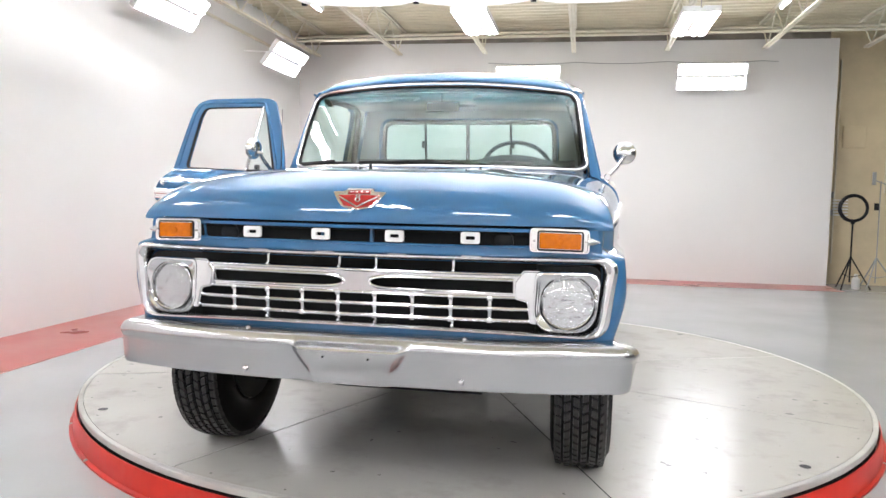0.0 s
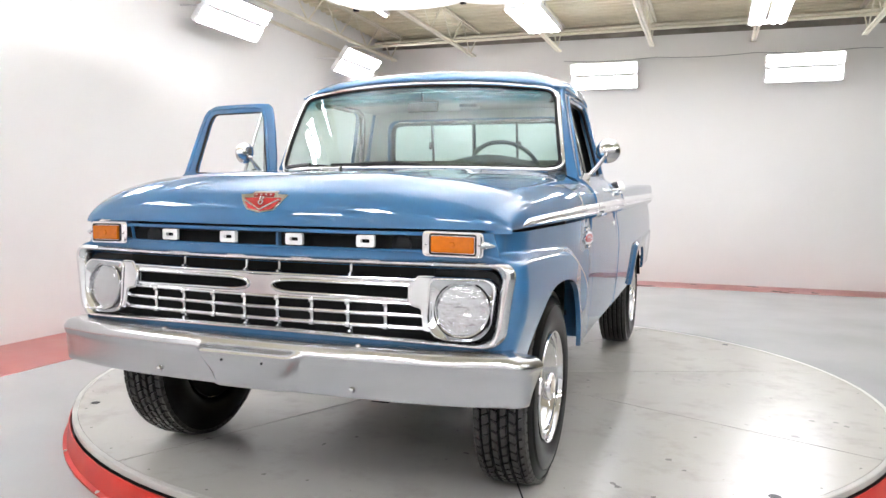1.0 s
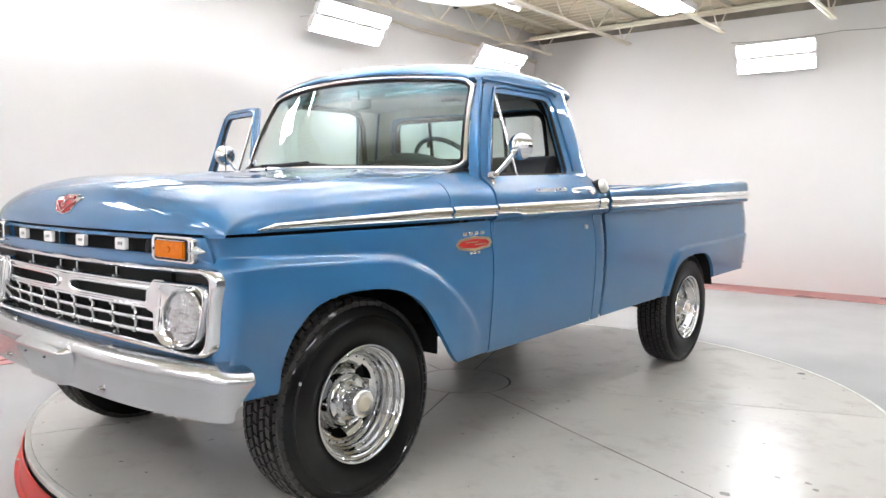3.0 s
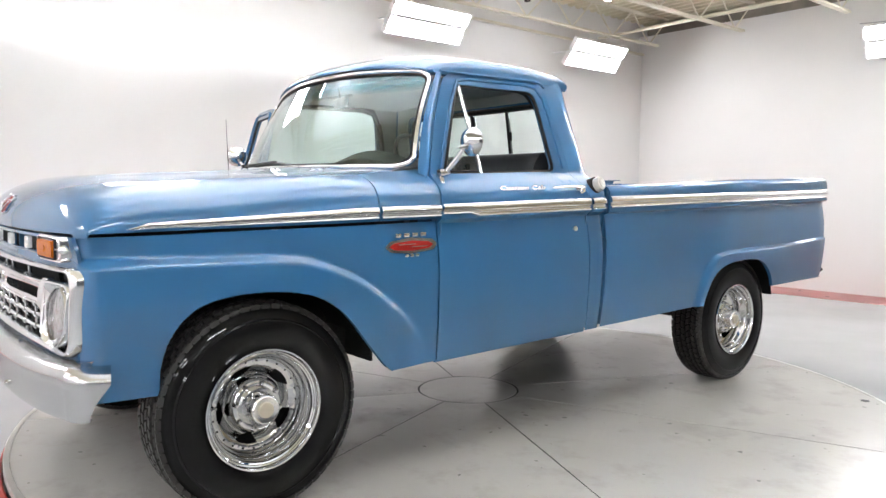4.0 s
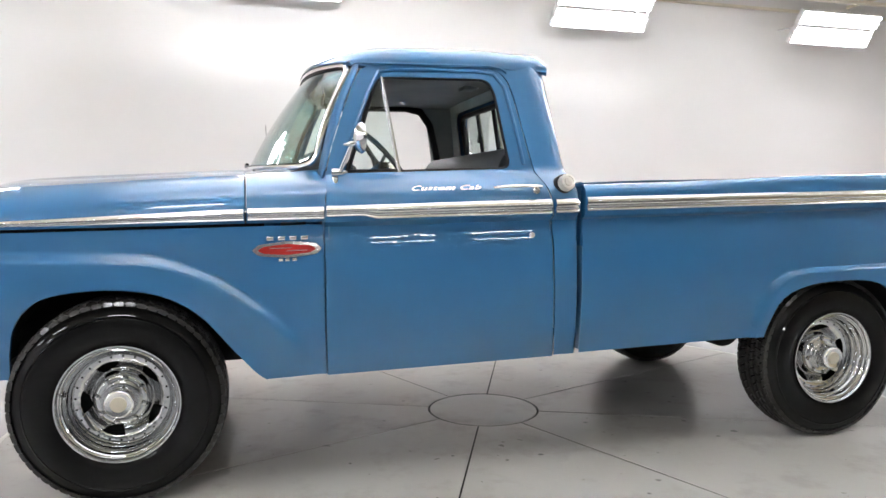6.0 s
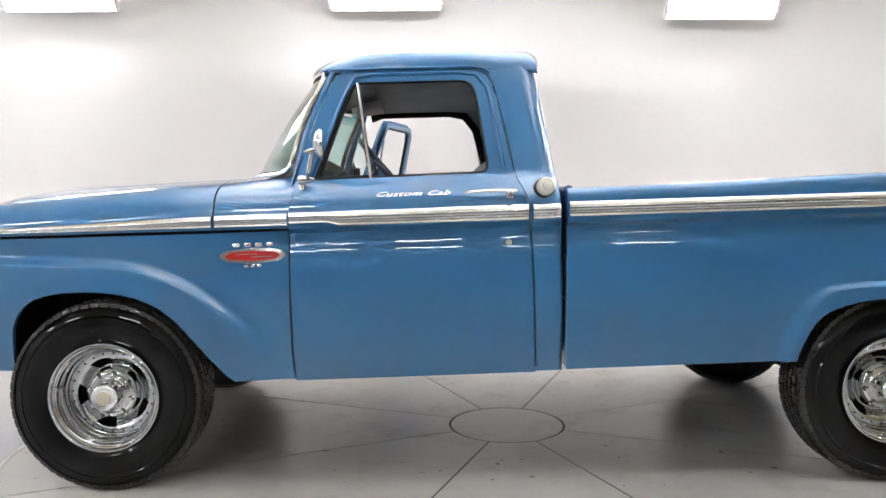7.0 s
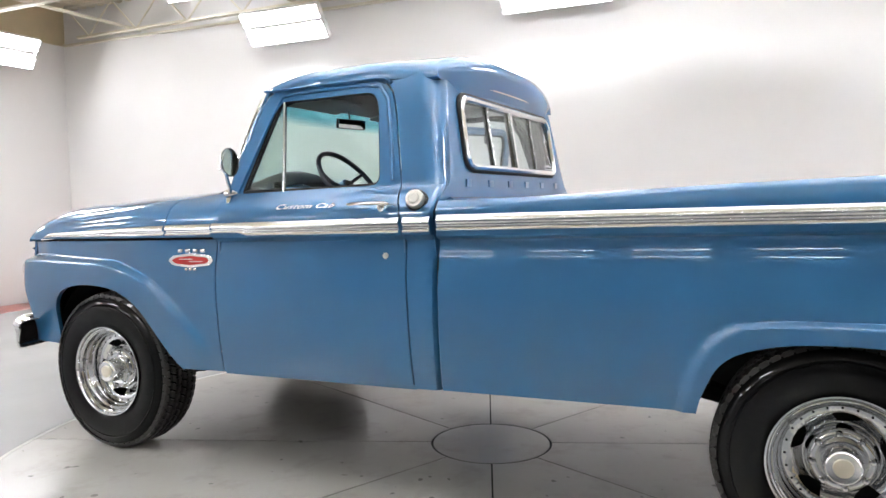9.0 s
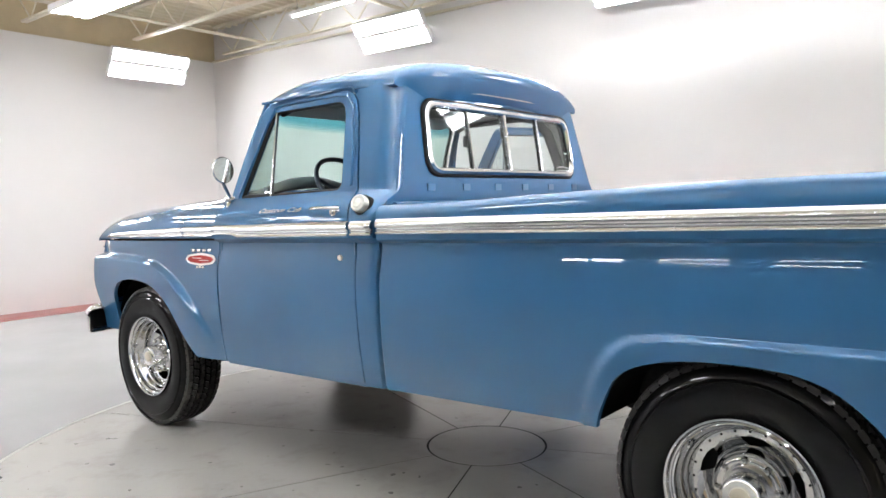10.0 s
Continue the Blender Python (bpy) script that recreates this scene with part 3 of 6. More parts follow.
def flowing(points, k=4):
    """More points along a smooth line through the given ones."""
    P = [Vector(p) for p in points]
    out = []
    for i in range(len(P) - 1):
        p0, p1, p2, p3 = P[max(0, i - 1)], P[i], P[i + 1], P[min(len(P) - 1, i + 2)]
        for j in range(k):
            t = j / k
            q = 0.5 * (2 * p1 + (p2 - p0) * t + (2 * p0 - 5 * p1 + 4 * p2 - p3) * t * t + (3 * p1 - p0 - 3 * p2 + p3) * t**3)
            out.append((q.x, q.y))
    out.append(tuple(P[-1]))
    return out


arch_front = flowing([(-0.374, 0.548), (-0.374, 0.61), (-0.369, 0.666), (-0.350, 0.741), (-0.311, 0.804), (-0.25, 0.850), (-0.152, 0.873), (-0.023, 0.877),
                      (0.112, 0.861), (0.225, 0.820), (0.320, 0.748), (0.415, 0.634), (0.505, 0.527), (0.553, 0.486)])
front_u = NOSE_Y - NOSE_R * math.pi / 2 - 0.012
fender_outline = [(front_u, HOODLINE - 0.012), (front_u, 0.70), (NOSE_Y - 0.02, 0.556)] + arch_front + [
    (0.786, 0.486), (0.779, 0.60), (0.776, 0.80), (0.774, HOODLINE - 0.012)]


def mirrored_pair(name, build, mat, parent, label="", **kw):
    return [part(name, build(), mat, parent, label, rake=True, mirrored=s, **kw) for s in (False, True)]


fenders = mirrored_pair("fender", lambda: skin(fender_outline, fender_at, 0.0135, thick=0.006, step2=0.0066), PAINT, truck)


def arch_lip(points, fx, w=0.022):
    bm = bmesh.new()
    pts = []
    pts = list(points)
    grid(bm, range(len(pts)), (0, 1), lambda i, k: (fx(*pts[i]) - k * w, *pts[i]))
    return thicken(bm, 0.004)


for s, f in zip((False, True), fenders):
    part("arch_lip", arch_lip(arch_front, fender_x), PAINT, f, rake=True, mirrored=s)


# hood
def front_y(x):
    return -0.685 + 0.070 * abs(x / 0.92) ** 2.0


def hood_front(x):
    return front_y(x) + 0.006 * abs(x / 0.9) ** 2.2 + 0.028 * abs(x / 0.915) ** 14


def hood_z(x, y):
    w = hood_w(y)
    a = min(1.0, abs(x) / w)
    d = max(0.0, y - hood_front(x))
    nose = 1.0 if d > 0.30 else (1 - (1 - d / 0.30) ** 2.3) ** 0.42
    rise = 0.178 + 0.022 * smooth(-0.5, 0.6, y) + 0.016 * (1 - a * a)
    ridge = 0.010 * (smooth(0.50, 0.42, abs(x)) - 0.6 * smooth(0.30, 0.10, abs(x))) * smooth(-0.6, -0.2, y)
    return HOODLINE + rise * (1 - a ** (4.2 + 3.8 * smooth(-0.5, 0.42, y))) ** (0.345 - 0.033 * smooth(-0.5, 0.42, y)) * nose + ridge * (1 - a ** 8)


def hood_grid(y0, y1, ny, bias=True):
    """Across from side to side in u, back along the truck in v."""
    us = [math.sin(math.pi / 2 * t) for t in span(-1, 1, 72)]
    us = [math.copysign(1 - (1 - abs(u)) ** 1.25, u) for u in us]

    def at(u, v):
        y = y0 + (y1 - y0) * v
        x = u * hood_w(y)
        if y0 < -0.4:
            yf = hood_front(x)
            y = yf + (y1 - yf) * (v * v if bias else v)
            x = u * hood_w(y)
        return (x, y, hood_z(x, y))
    return us, span(0, 1, ny), at


bm = bmesh.new()
us, vs, at = hood_grid(-0.69, 0.474, 60)
grid(bm, us, vs, at)
thicken(bm, 0.012)
hood = part("hood", bm, PAINT, truck, "broad blue hood with soft central ridges", rake=True, sharp=50)

WS_B = lambda u: Vector((0.824 * u, 0.490 + 0.273 * abs(u) ** 2.7, 1.334 - 0.010 * u * u))
WS_T = lambda u: Vector((0.750 * u, 0.780 + 0.143 * abs(u) ** 2.2, 1.792 - 0.036 * u * u))


def shield(u, v):
    p = WS_B(u).lerp(WS_T(u), v)
    p.y -= 0.020 * math.sin(math.pi * v)
    return p


# cowl: side and top behind the hood, up to the windshield
bm = bmesh.new()
us2 = hood_grid(0.48, 0.77, 10)[0]


def cowl_at(u, v):
    x0 = u * hood_w(0.48)
    a = abs(u)
    x = u * (hood_w(0.48) * (1 - v) + 0.988 * v)
    z = hood_z(x0, 0.474)
    edge = np.interp(z, [1.10, 1.20, 1.262, 1.335], [0.776, 0.782, 0.798, 0.825])
    back = edge if a > 0.84 else edge - 0.24 * (1 - (a / 0.84) ** 2.8)
    y = 0.481 + (back - 0.481) * v
    z += 0.018 * v * (1 - smooth(0.80, 0.90, a))
    return (x, y, z)


grid(bm, us2, span(0, 1, 10), cowl_at)
thicken(bm, 0.01)
cowl = part("cowl", bm, PAINT, truck, rake=True, sharp=50)
bm = bmesh.new()
for k in range(26):
    x = -0.46 + 0.92 * k / 25
    box(bm, (x, 0.535 - 0.0 * x, 1.3235), (0.012, 0.05, 0.004))
part("cowl_vent", bm, BLACK, cowl, rake=True)

# dark bay under the hood and between the fenders
bm = bmesh.new()
box(bm, (0, -0.09, 0.87), (1.30, 1.05, 0.40))
box(bm, (0, 0.05, 1.085), (1.66, 1.0, 0.03))
part("engine_bay", bm, DARK, truck, rake=True)

# header panel with the slot
def header_at(x, z):
    return (x, front_y(x) + 0.018 - 0.012 * smooth(1.02, 1.10, z) , z)


slot = rounded([(-0.625, 1.032), (0.625, 1.032), (0.625, 1.082), (-0.625, 1.082)], 0.006, 2)
head = skin([(-0.884, 0.972), (0.884, 0.972), (0.878, 1.010), (0.858, 1.094), (-0.858, 1.094), (-0.878, 1.010)], header_at, 0.04, holes=[slot], thick=0.012, out=(0, -1, 0))
header = part("header_panel", head, PAINT, truck, rake=True)
bm = bmesh.new()
tube(bm, [(-0.625, -0.648, 1.028), (0, -0.672, 1.026), (0.625, -0.648, 1.028)], 0.005, 6)
part("lower_lip", bm, PAINT, header, rake=True)
bm = bmesh.new()
box(bm, (0, -0.60, 1.045), (1.24, 0.02, 0.09))
part("slot_backing", bm, BLACK, header, rake=True)
for s in (-1, 1):
    bm = bmesh.new()
    lathe(bm, [(-0.63, 0.0), (-0.63, 0.020), (-0.622, 0.036), (-0.61, 0.036)], 20, "y", (s * 0.53, 0, 1.046))
    part("horn", bm, BLACK, header, rake=True)
for x0, x1 in ((-0.155, -0.145), (0.035, 0.045)):
    bm = bmesh.new()
    box(bm, ((x0 + x1) / 2, -0.625, 1.046), (x1 - x0, 0.02, 0.06))
    part("slot_bracket", bm, PAINT_IN, header, rake=True)


# four pale plain blocks in the slot, hollowed in the middle
def block_shape():
    outer_loop = rounded([(-0.034, -0.0205), (0.034, -0.0205), (0.034, 0.0205), (-0.034, 0.0205)], 0.008, 3)
    inner_loop = rounded([(-0.017, -0.0065), (0.017, -0.0065), (0.017, 0.0065), (-0.017, 0.0065)], 0.003, 2)
    return skin(outer_loop, lambda x, z: (x, -0.007, z), 0.05, holes=[inner_loop], thick=0.014, out=(0, -1, 0))


for k, x in enumerate((-0.415, -0.140, 0.140, 0.415)):
    bm = block_shape()
    bmesh.ops.translate(bm, verts=bm.verts[:], vec=(x, front_y(x) + 0.006, 1.058))
    part("badge_block", bm, WHITE_ENAMEL, header, "small white block badge", rake=True)

# turn signals
def swept(bm):
    for v in bm.verts:
        v.co.y += 0.012 + 0.115 * (v.co.x - 0.74)
    return bm


for s in (False, True):
    bm = bmesh.new()
    prism(bm, rounded([(0.626, 1.016), (0.832, 1.012), (0.832, 1.096), (0.626, 1.100)], 0.016, 4), -0.674, -0.60, "y")
    bmesh.ops.bevel(bm, geom=[e for e in bm.edges if all(v.co.y < -0.66 for v in e.verts)], offset=0.008, segments=3, affect="EDGES")
    sig = part("turn_signal", swept(bm), BRIGHT, truck, "chrome framed amber turn signal", rake=True, mirrored=s)
    bm = bmesh.new()
    prism(bm, rounded([(0.660, 1.030), (0.804, 1.027), (0.804, 1.082), (0.660, 1.085)], 0.006, 2), -0.684, -0.655, "y")
    bmesh.ops.bevel(bm, geom=[e for e in bm.edges if all(v.co.y < -0.68 for v in e.verts)], offset=0.004, segments=2, affect="EDGES")
    part("lens", swept(bm), AMBER, sig, "amber ribbed lens", rake=True, mirrored=s)
    bm = bmesh.new()
    tube(bm, [(x, -0.676, z) for x, z in rounded([(0.655, 1.025), (0.809, 1.022), (0.809, 1.087), (0.655, 1.090)], 0.008, 3)], 0.003, 6, closed=True)
    part("lens_seat", swept(bm), SEAL, sig, rake=True, mirrored=s)
    bm = bmesh.new()
    lathe(bm, [(-0.688, 0.0), (-0.6875, 0.009), (-0.683, 0.011)], 16, "y", (0.732, 0, 1.056))
    part("lens_boss", swept(bm), AMBER, sig, rake=True, mirrored=s)
    for xx in (0.642, 0.820):
        bm = bmesh.new()
        lathe(bm, [(-0.679, 0.0), (-0.678, 0.004), (-0.670, 0.005)], 8, "y", (xx, 0, 1.056))
        part("screw", swept(bm), ALLOY, sig, rake=True, mirrored=s)
    bm = bmesh.new()
    tube(bm, [(0.825, -0.634, 1.055), (0.842, -0.632, 1.054), (0.868, -0.626, 1.052)], [0.017, 0.013, 0.003], 10)
    part("side_fin", bm, SATIN, sig, rake=True, mirrored=s)

# grille
grille = part("grille", prism(bmesh.new(), rounded([(-0.87, 0.73), (0.87, 0.73), (0.88, 0.965), (-0.88, 0.965)], 0.05, 4), -0.600, -0.585, "y"), BLACK, truck,
              "chrome grille with long oval openings and lower bars", rake=True)
outer = rounded([(-0.905, 0.704), (0.905, 0.704), (0.943, 1.000), (-0.943, 1.000)], [0.075, 0.075, 0.065, 0.065], 8)
inner = rounded([(-0.858, 0.725), (0.858, 0.725), (0.890, 0.974), (-0.890, 0.974)], [0.055, 0.055, 0.05, 0.05], 8)


def gy(x):
    return front_y(x) - 0.008


def dense(ring, k=24):
    """Splits the long straight sides of an outline, to let them follow the bow."""
    out = []
    for a, b in zip(ring, ring[1:] + ring[:1]):
        m = k if abs(a[0] - b[0]) > 0.5 else 1
        out += [(a[0] + (b[0] - a[0]) * i / m, a[1] + (b[1] - a[1]) * i / m) for i in range(m)]
    return [(x, z + (0.018 * (1 - (x / 0.92) ** 2) if z < 0.8 else 0)) for x, z in out]


outer, inner = dense(outer), dense(inner)


bm = bmesh.new()
n = len(outer)
prof = [(0.0, 0.030), (0.04, 0.004), (0.14, -0.008), (0.32, -0.014), (0.50, -0.014), (0.68, -0.009), (0.84, 0.001), (0.94, 0.012), (1.0, 0.045)]
rings = []
for t, d in prof:
    rings.append([bm.verts.new((o[0] + (i[0] - o[0]) * t, gy(o[0] + (i[0] - o[0]) * t) + d, o[1] + (i[1] - o[1]) * t)) for o, i in zip(outer, inner)])
for a, b in zip(rings, rings[1:]):
    for k in range(n):
        bm.faces.new((a[k - 1], a[k], b[k], b[k - 1]))
part("grille_surround", bm, GRILLE, grille, "bright metal surround", rake=True)


def bar_plate(outline, holes=(), d=0.0, t=0.016):
    b = skin(outline, lambda x, z: (x, gy(x) + 0.028 + d, z), 0.06, holes=holes, thick=t, out=(0, -1, 0))
    return b


# upper pair of long openings joined by a waisted centre
def half_hole(s):
    pts = [(0.572, 0.866), (0.572, 0.912), (0.16, 0.912)]
    pts += [(0.16 - 0.110 * math.sin(t) ** 0.75, 0.889 + math.copysign(0.023 * abs(math.cos(t)) ** 0.8, math.cos(t))) for t in span(0.2, math.pi - 0.2, 8)]
    pts += [(0.16, 0.866)]
    return [(s * x, z) for x, z in pts]


upper_frame = bar_plate([(-0.60, 0.848), (-0.30, 0.848), (-0.10, 0.846), (-0.04, 0.852), (0.04, 0.852), (0.10, 0.846), (0.30, 0.848), (0.60, 0.848), (0.62, 0.931), (0.10, 0.933),
                         (0.04, 0.924), (-0.04, 0.924), (-0.10, 0.933), (-0.62, 0.931)],
                        [half_hole(1), half_hole(-1)], -0.018, 0.03)
frame_ob = part("grille_frame", upper_frame, GRILLE, grille, rake=True)
bm = bmesh.new()
tube(bm, [(x, gy(x) + 0.010, 0.931) for x in span(-0.62, 0.62, 16)], 0.0055, 8)
part("frame_edge", bm, GRILLE, grille, rake=True)
bm = bmesh.new()
tube(bm, [(x, gy(x) + 0.010, 0.849) for x in span(-0.60, 0.60, 16)], 0.0055, 8)
part("frame_edge", bm, GRILLE, grille, rake=True)
bm = bmesh.new()
grid(bm, span(-0.61, 0.61, 16), (0, 1), lambda x, k: (x, gy(x) + 0.012 + 0.034 * k, 0.934 + 0.004 * k))
thicken(bm, 0.002)
part("top_shelf", bm, SATIN, grille, rake=True)
LEAN = 0.10
for sx in (1, -1):
    loop = half_hole(sx)
    bm = bmesh.new()
    tube(bm, [(x, gy(x) + 0.008, z) for x, z in loop], 0.0060, 8, closed=True)
    part("opening_bead", bm, GRILLE, grille, rake=True)
    bm = bmesh.new()
    grid(bm, range(len(loop)), (0, 1), lambda i, k: (loop[i][0], gy(loop[i][0]) + 0.01 + 0.030 * k, loop[i][1]))
    thicken(bm, 0.002)
    part("opening_shelf", bm, SATIN, grille, rake=True)
    bm = bmesh.new()
    prism(bm, rounded([(sx * x, z) for x, z in ((0.580, 0.846), (0.574, 0.905), (0.606, 0.947), (0.668, 0.947), (0.664, 0.762), (0.634, 0.762), (0.622, 0.836))], 0.008, 2),
          gy(0.63) - 0.010, gy(0.63) + 0.03, "y")
    bmesh.ops.bevel(bm, geom=[e for e in bm.edges if all(v.co.y < gy(0.63) for v in e.verts)], offset=0.006, segments=3, affect="EDGES")
    for v in bm.verts:
        v.co.y += LEAN * (v.co.z - 0.837) + sx * 0.10 * (v.co.x - sx * 0.63)
    part("grille_end", bm, GRILLE, grille, rake=True)
for z in (0.808, 0.766):
    bm = bmesh.new()
    tube(bm, [(x, gy(x) + 0.016, z) for x in span(-0.632, 0.632, 16)], 0.0080, 8)
    part("grille_bar", bm, GRILLE, grille, rake=True)
for k in range(8):
    x = -0.490 + 0.140 * k
    bm = bmesh.new()
    box(bm, (x, gy(x) + 0.020, 0.807), (0.014, 0.020, 0.086), bevel=0.004)
    for z in (0.845, 0.808, 0.766):
        box(bm, (x, gy(x) + 0.012, z), (0.021, 0.018, 0.021), bevel=0.005)
    part("grille_post", bm, GRILLE, grille, rake=True)
for x in (-0.355, -0.070, 0.070, 0.355):
    for z0, z1 in ((0.734, 0.766), (0.933, 0.976)):
        bm = bmesh.new()
        box(bm, (x, gy(x) + 0.030, (z0 + z1) / 2), (0.010, 0.012, z1 - z0), bevel=0.003)
        lathe(bm, [(0.010, 0.0), (0.012, 0.006), (0.022, 0.008)], 10, "y", (x, gy(x), z0 + 0.006))
        part("grille_stay", bm, SATIN, grille, rake=True)
for z, x0, x1 in ((0.895, -0.30, 0.30), (0.80, -0.62, 0.62)):
    bm = bmesh.new()
    box(bm, (0, -0.612, z), (x1 - x0, 0.006, 0.012))
    for k in range(7):
        box(bm, (x0 + (x1 - x0) * (k + 0.5) / 7, -0.611, z), (0.016, 0.004, 0.10))
    part("radiator_support", bm, DARK, grille, rake=True)

# headlights, toed out with the bow of the front and leaning back a little
def toed(bm):
    for v in bm.verts:
        v.co.y += 0.125 * (v.co.x - 0.763) + LEAN * (v.co.z - 0.837)
    return bm


for s in (False, True):
    bm = bmesh.new()
    c = (0.763, 0.837)
    sq = rounded([(0.643, 0.736), (0.858, 0.734), (0.882, 0.947), (0.643, 0.947)], [0.075, 0.080, 0.055, 0.025], 8)
    rings = []
    n = len(sq)
    for t, d in ((0.0, 0.050), (0.0, 0.006), (0.05, -0.008), (0.13, -0.014), (0.26, -0.015), (0.42, -0.010), (0.70, -0.003), (1.0, 0.002)):
        ring = []
        for p in sq:
            a = math.atan2(p[1] - c[1], p[0] - c[0])
            q = (c[0] + 0.0945 * math.cos(a), c[1] + 0.0945 * math.sin(a))
            x, z = p[0] + (q[0] - p[0]) * t, p[1] + (q[1] - p[1]) * t
            ring.append(bm.verts.new((x, gy(x) + d + LEAN * (z - 0.837), z)))
        rings.append(ring)
    for a, b in zip(rings, rings[1:]):
        for k in range(n):
            bm.faces.new((a[k - 1], a[k], b[k], b[k - 1]))
    light = part("headlight", bm, GRILLE, truck, "round headlight in a squarish chrome bezel", rake=True, mirrored=s)
    yl = gy(0.763) + 0.006
    bm = bmesh.new()
    lathe(bm, [(yl + 0.002, 0.0935), (yl - 0.010, 0.0930), (yl - 0.014, 0.0905), (yl - 0.012, 0.0875), (yl - 0.004, 0.0865), (yl + 0.004, 0.089)], 40, "y", (c[0], 0, c[1]), closed=True)
    part("retaining_ring", toed(bm), CHROME, light, rake=True, mirrored=s)
    bm = bmesh.new()
    tube(bm, [(c[0] + 0.0945 * math.cos(q), yl - 0.002, c[1] + 0.0945 * math.sin(q)) for q in [2 * math.pi * i / 40 for i in range(40)]], 0.0052, 6, closed=True)
    part("gasket", toed(bm), SEAL, light, rake=True, mirrored=s)
    bm = bmesh.new()
    lathe(bm, [(yl - 0.002, 0.087), (yl + 0.014, 0.083), (yl + 0.034, 0.070), (yl + 0.052, 0.048), (yl + 0.060, 0.020), (yl + 0.061, 0.0)], 40, "y", (c[0], 0, c[1]))
    part("reflector", toed(bm), REFLECTOR, light, rake=True, mirrored=s)
    bm = bmesh.new()
    lathe(bm, [(yl + 0.058, 0.013), (yl + 0.020, 0.015), (yl + 0.014, 0.012), (yl + 0.013, 0.0)], 16, "y", (c[0], 0, c[1]))
    part("bulb_shield", toed(bm), ALLOY, light, rake=True, mirrored=s)
    # the lens bulges and is cut in upright flutes, coarser in its lower half
    bm = bmesh.new()

    def lens_at(r, a):
        x, z = r * math.cos(a), r * math.sin(a)
        flute = 0.0007 * math.sin(x * (420 if z > -0.02 else 190)) * smooth(0.088, 0.07, r)
        step = 0.0012 * (smooth(-0.030, -0.027, z) - smooth(0.030, 0.033, z))
        return (c[0] + x, yl - 0.006 - 0.018 * (1 - (r / 0.0875) ** 2) + flute + step, c[1] + z)
    grid(bm, [0.0875 * t for t in span(0.02, 1, 26)], span(0, 2 * math.pi, 96), lens_at)
    part("lens", toed(bm), LENS, light, "fluted clear glass lens", rake=True, mirrored=s).visible_shadow = False

# front valance under the grille and hood emblem
bm = skin([(-0.90, 0.555), (0.90, 0.555), (0.885, 0.724), (-0.885, 0.724)], lambda x, z: (x, front_y(x) + 0.006 + 0.044 * smooth(0.705, 0.56, z), z), 0.06, thick=0.008, out=(0, -1, 0))
part("valance", bm, PAINT, truck, rake=True)


def emblem_at(x, z, d):
    y = front_y(x)
    for k in range(60):
        if hood_z(x, y) >= z:
            break
        y += 0.003
    return (x, y - d, z)


crest_half = [(0.0, 1.149), (0.058, 1.160), (0.076, 1.180), (0.101, 1.214), (0.054, 1.216), (0.047, 1.226)]
crest_loop = crest_half + [(-x, z) for x, z in reversed(crest_half[1:])]
bm = skin(rounded(crest_loop, 0.005, 2), lambda x, z: emblem_at(x, z, 0.008), 0.02, thick=0.012, out=(0, -1, 0.3))
emblem = part("hood_emblem", bm, CHROME, truck, "chrome winged crest with red enamel", rake=True)
field_half = [(0.0, 1.156), (0.052, 1.166), (0.067, 1.183), (0.078, 1.202), (0.0, 1.204)]
for pts in (field_half + [(-x, z) for x, z in reversed(field_half[1:-1])], [(-0.043, 1.2085), (0.043, 1.2085), (0.040, 1.2195), (-0.040, 1.2195)]):
    bm = skin(pts, lambda x, z: emblem_at(x, z, 0.0105), 0.02, thick=0.003, out=(0, -1, 0.3))
    part("enamel", bm, RED, emblem, "red enamel field", rake=True)
bm = bmesh.new()
tube(bm, [emblem_at(x, z, 0.013) for x, z in ((-0.074, 1.197), (-0.037, 1.179), (0.0, 1.160), (0.037, 1.179), (0.074, 1.197))], 0.0035, 6)
part("chevron", bm, CHROME, emblem, "raised chrome chevron", rake=True)
bm = bmesh.new()
for zc, rr in ((1.1865, 0.0085), (1.2005, 0.0065)):
    tube(bm, [emblem_at(rr * math.cos(q), zc + 0.8 * rr * math.sin(q), 0.015) for q in [2 * math.pi * i / 16 for i in range(16)]], 0.0026, 6, closed=True)
part("centre_rings", bm, CHROME, emblem, rake=True)
for x in (-0.03, -0.01, 0.01, 0.03):
    bm = bmesh.new()
    q = emblem_at(x, 1.214, 0.013)
    box(bm, q, (0.010, 0.004, 0.006), bevel=0.001)
    part("badge_block", bm, CHROME, emblem, rake=True)

# front bumper


def bumper_line(s):
    """Out along the front, then round the end."""
    x, y = s, -0.757 + 0.085 * (min(s, 0.920) / 0.920) ** 3.4
    if s > 0.920:
        a = min((s - 0.920) / 0.085, 1.31)
        more = max(0.0, s - 0.920 - 0.085 * 1.31)
        x, y = 0.920 + 0.085 * math.sin(a) + 0.25 * more, y + 0.085 * (1 - math.cos(a)) + 0.97 * more
    return x, y


bprof = [(0.095, 0.704), (0.050, 0.702), (0.022, 0.697), (0.006, 0.686), (-0.003, 0.670), (-0.004, 0.655), (0.000, 0.642), (0.003, 0.630), (0.006, 0.590), (0.009, 0.550), (0.012, 0.532), (0.020, 0.523), (0.05, 0.521)]
bprof = flowing(bprof, 3)
bm = bmesh.new()


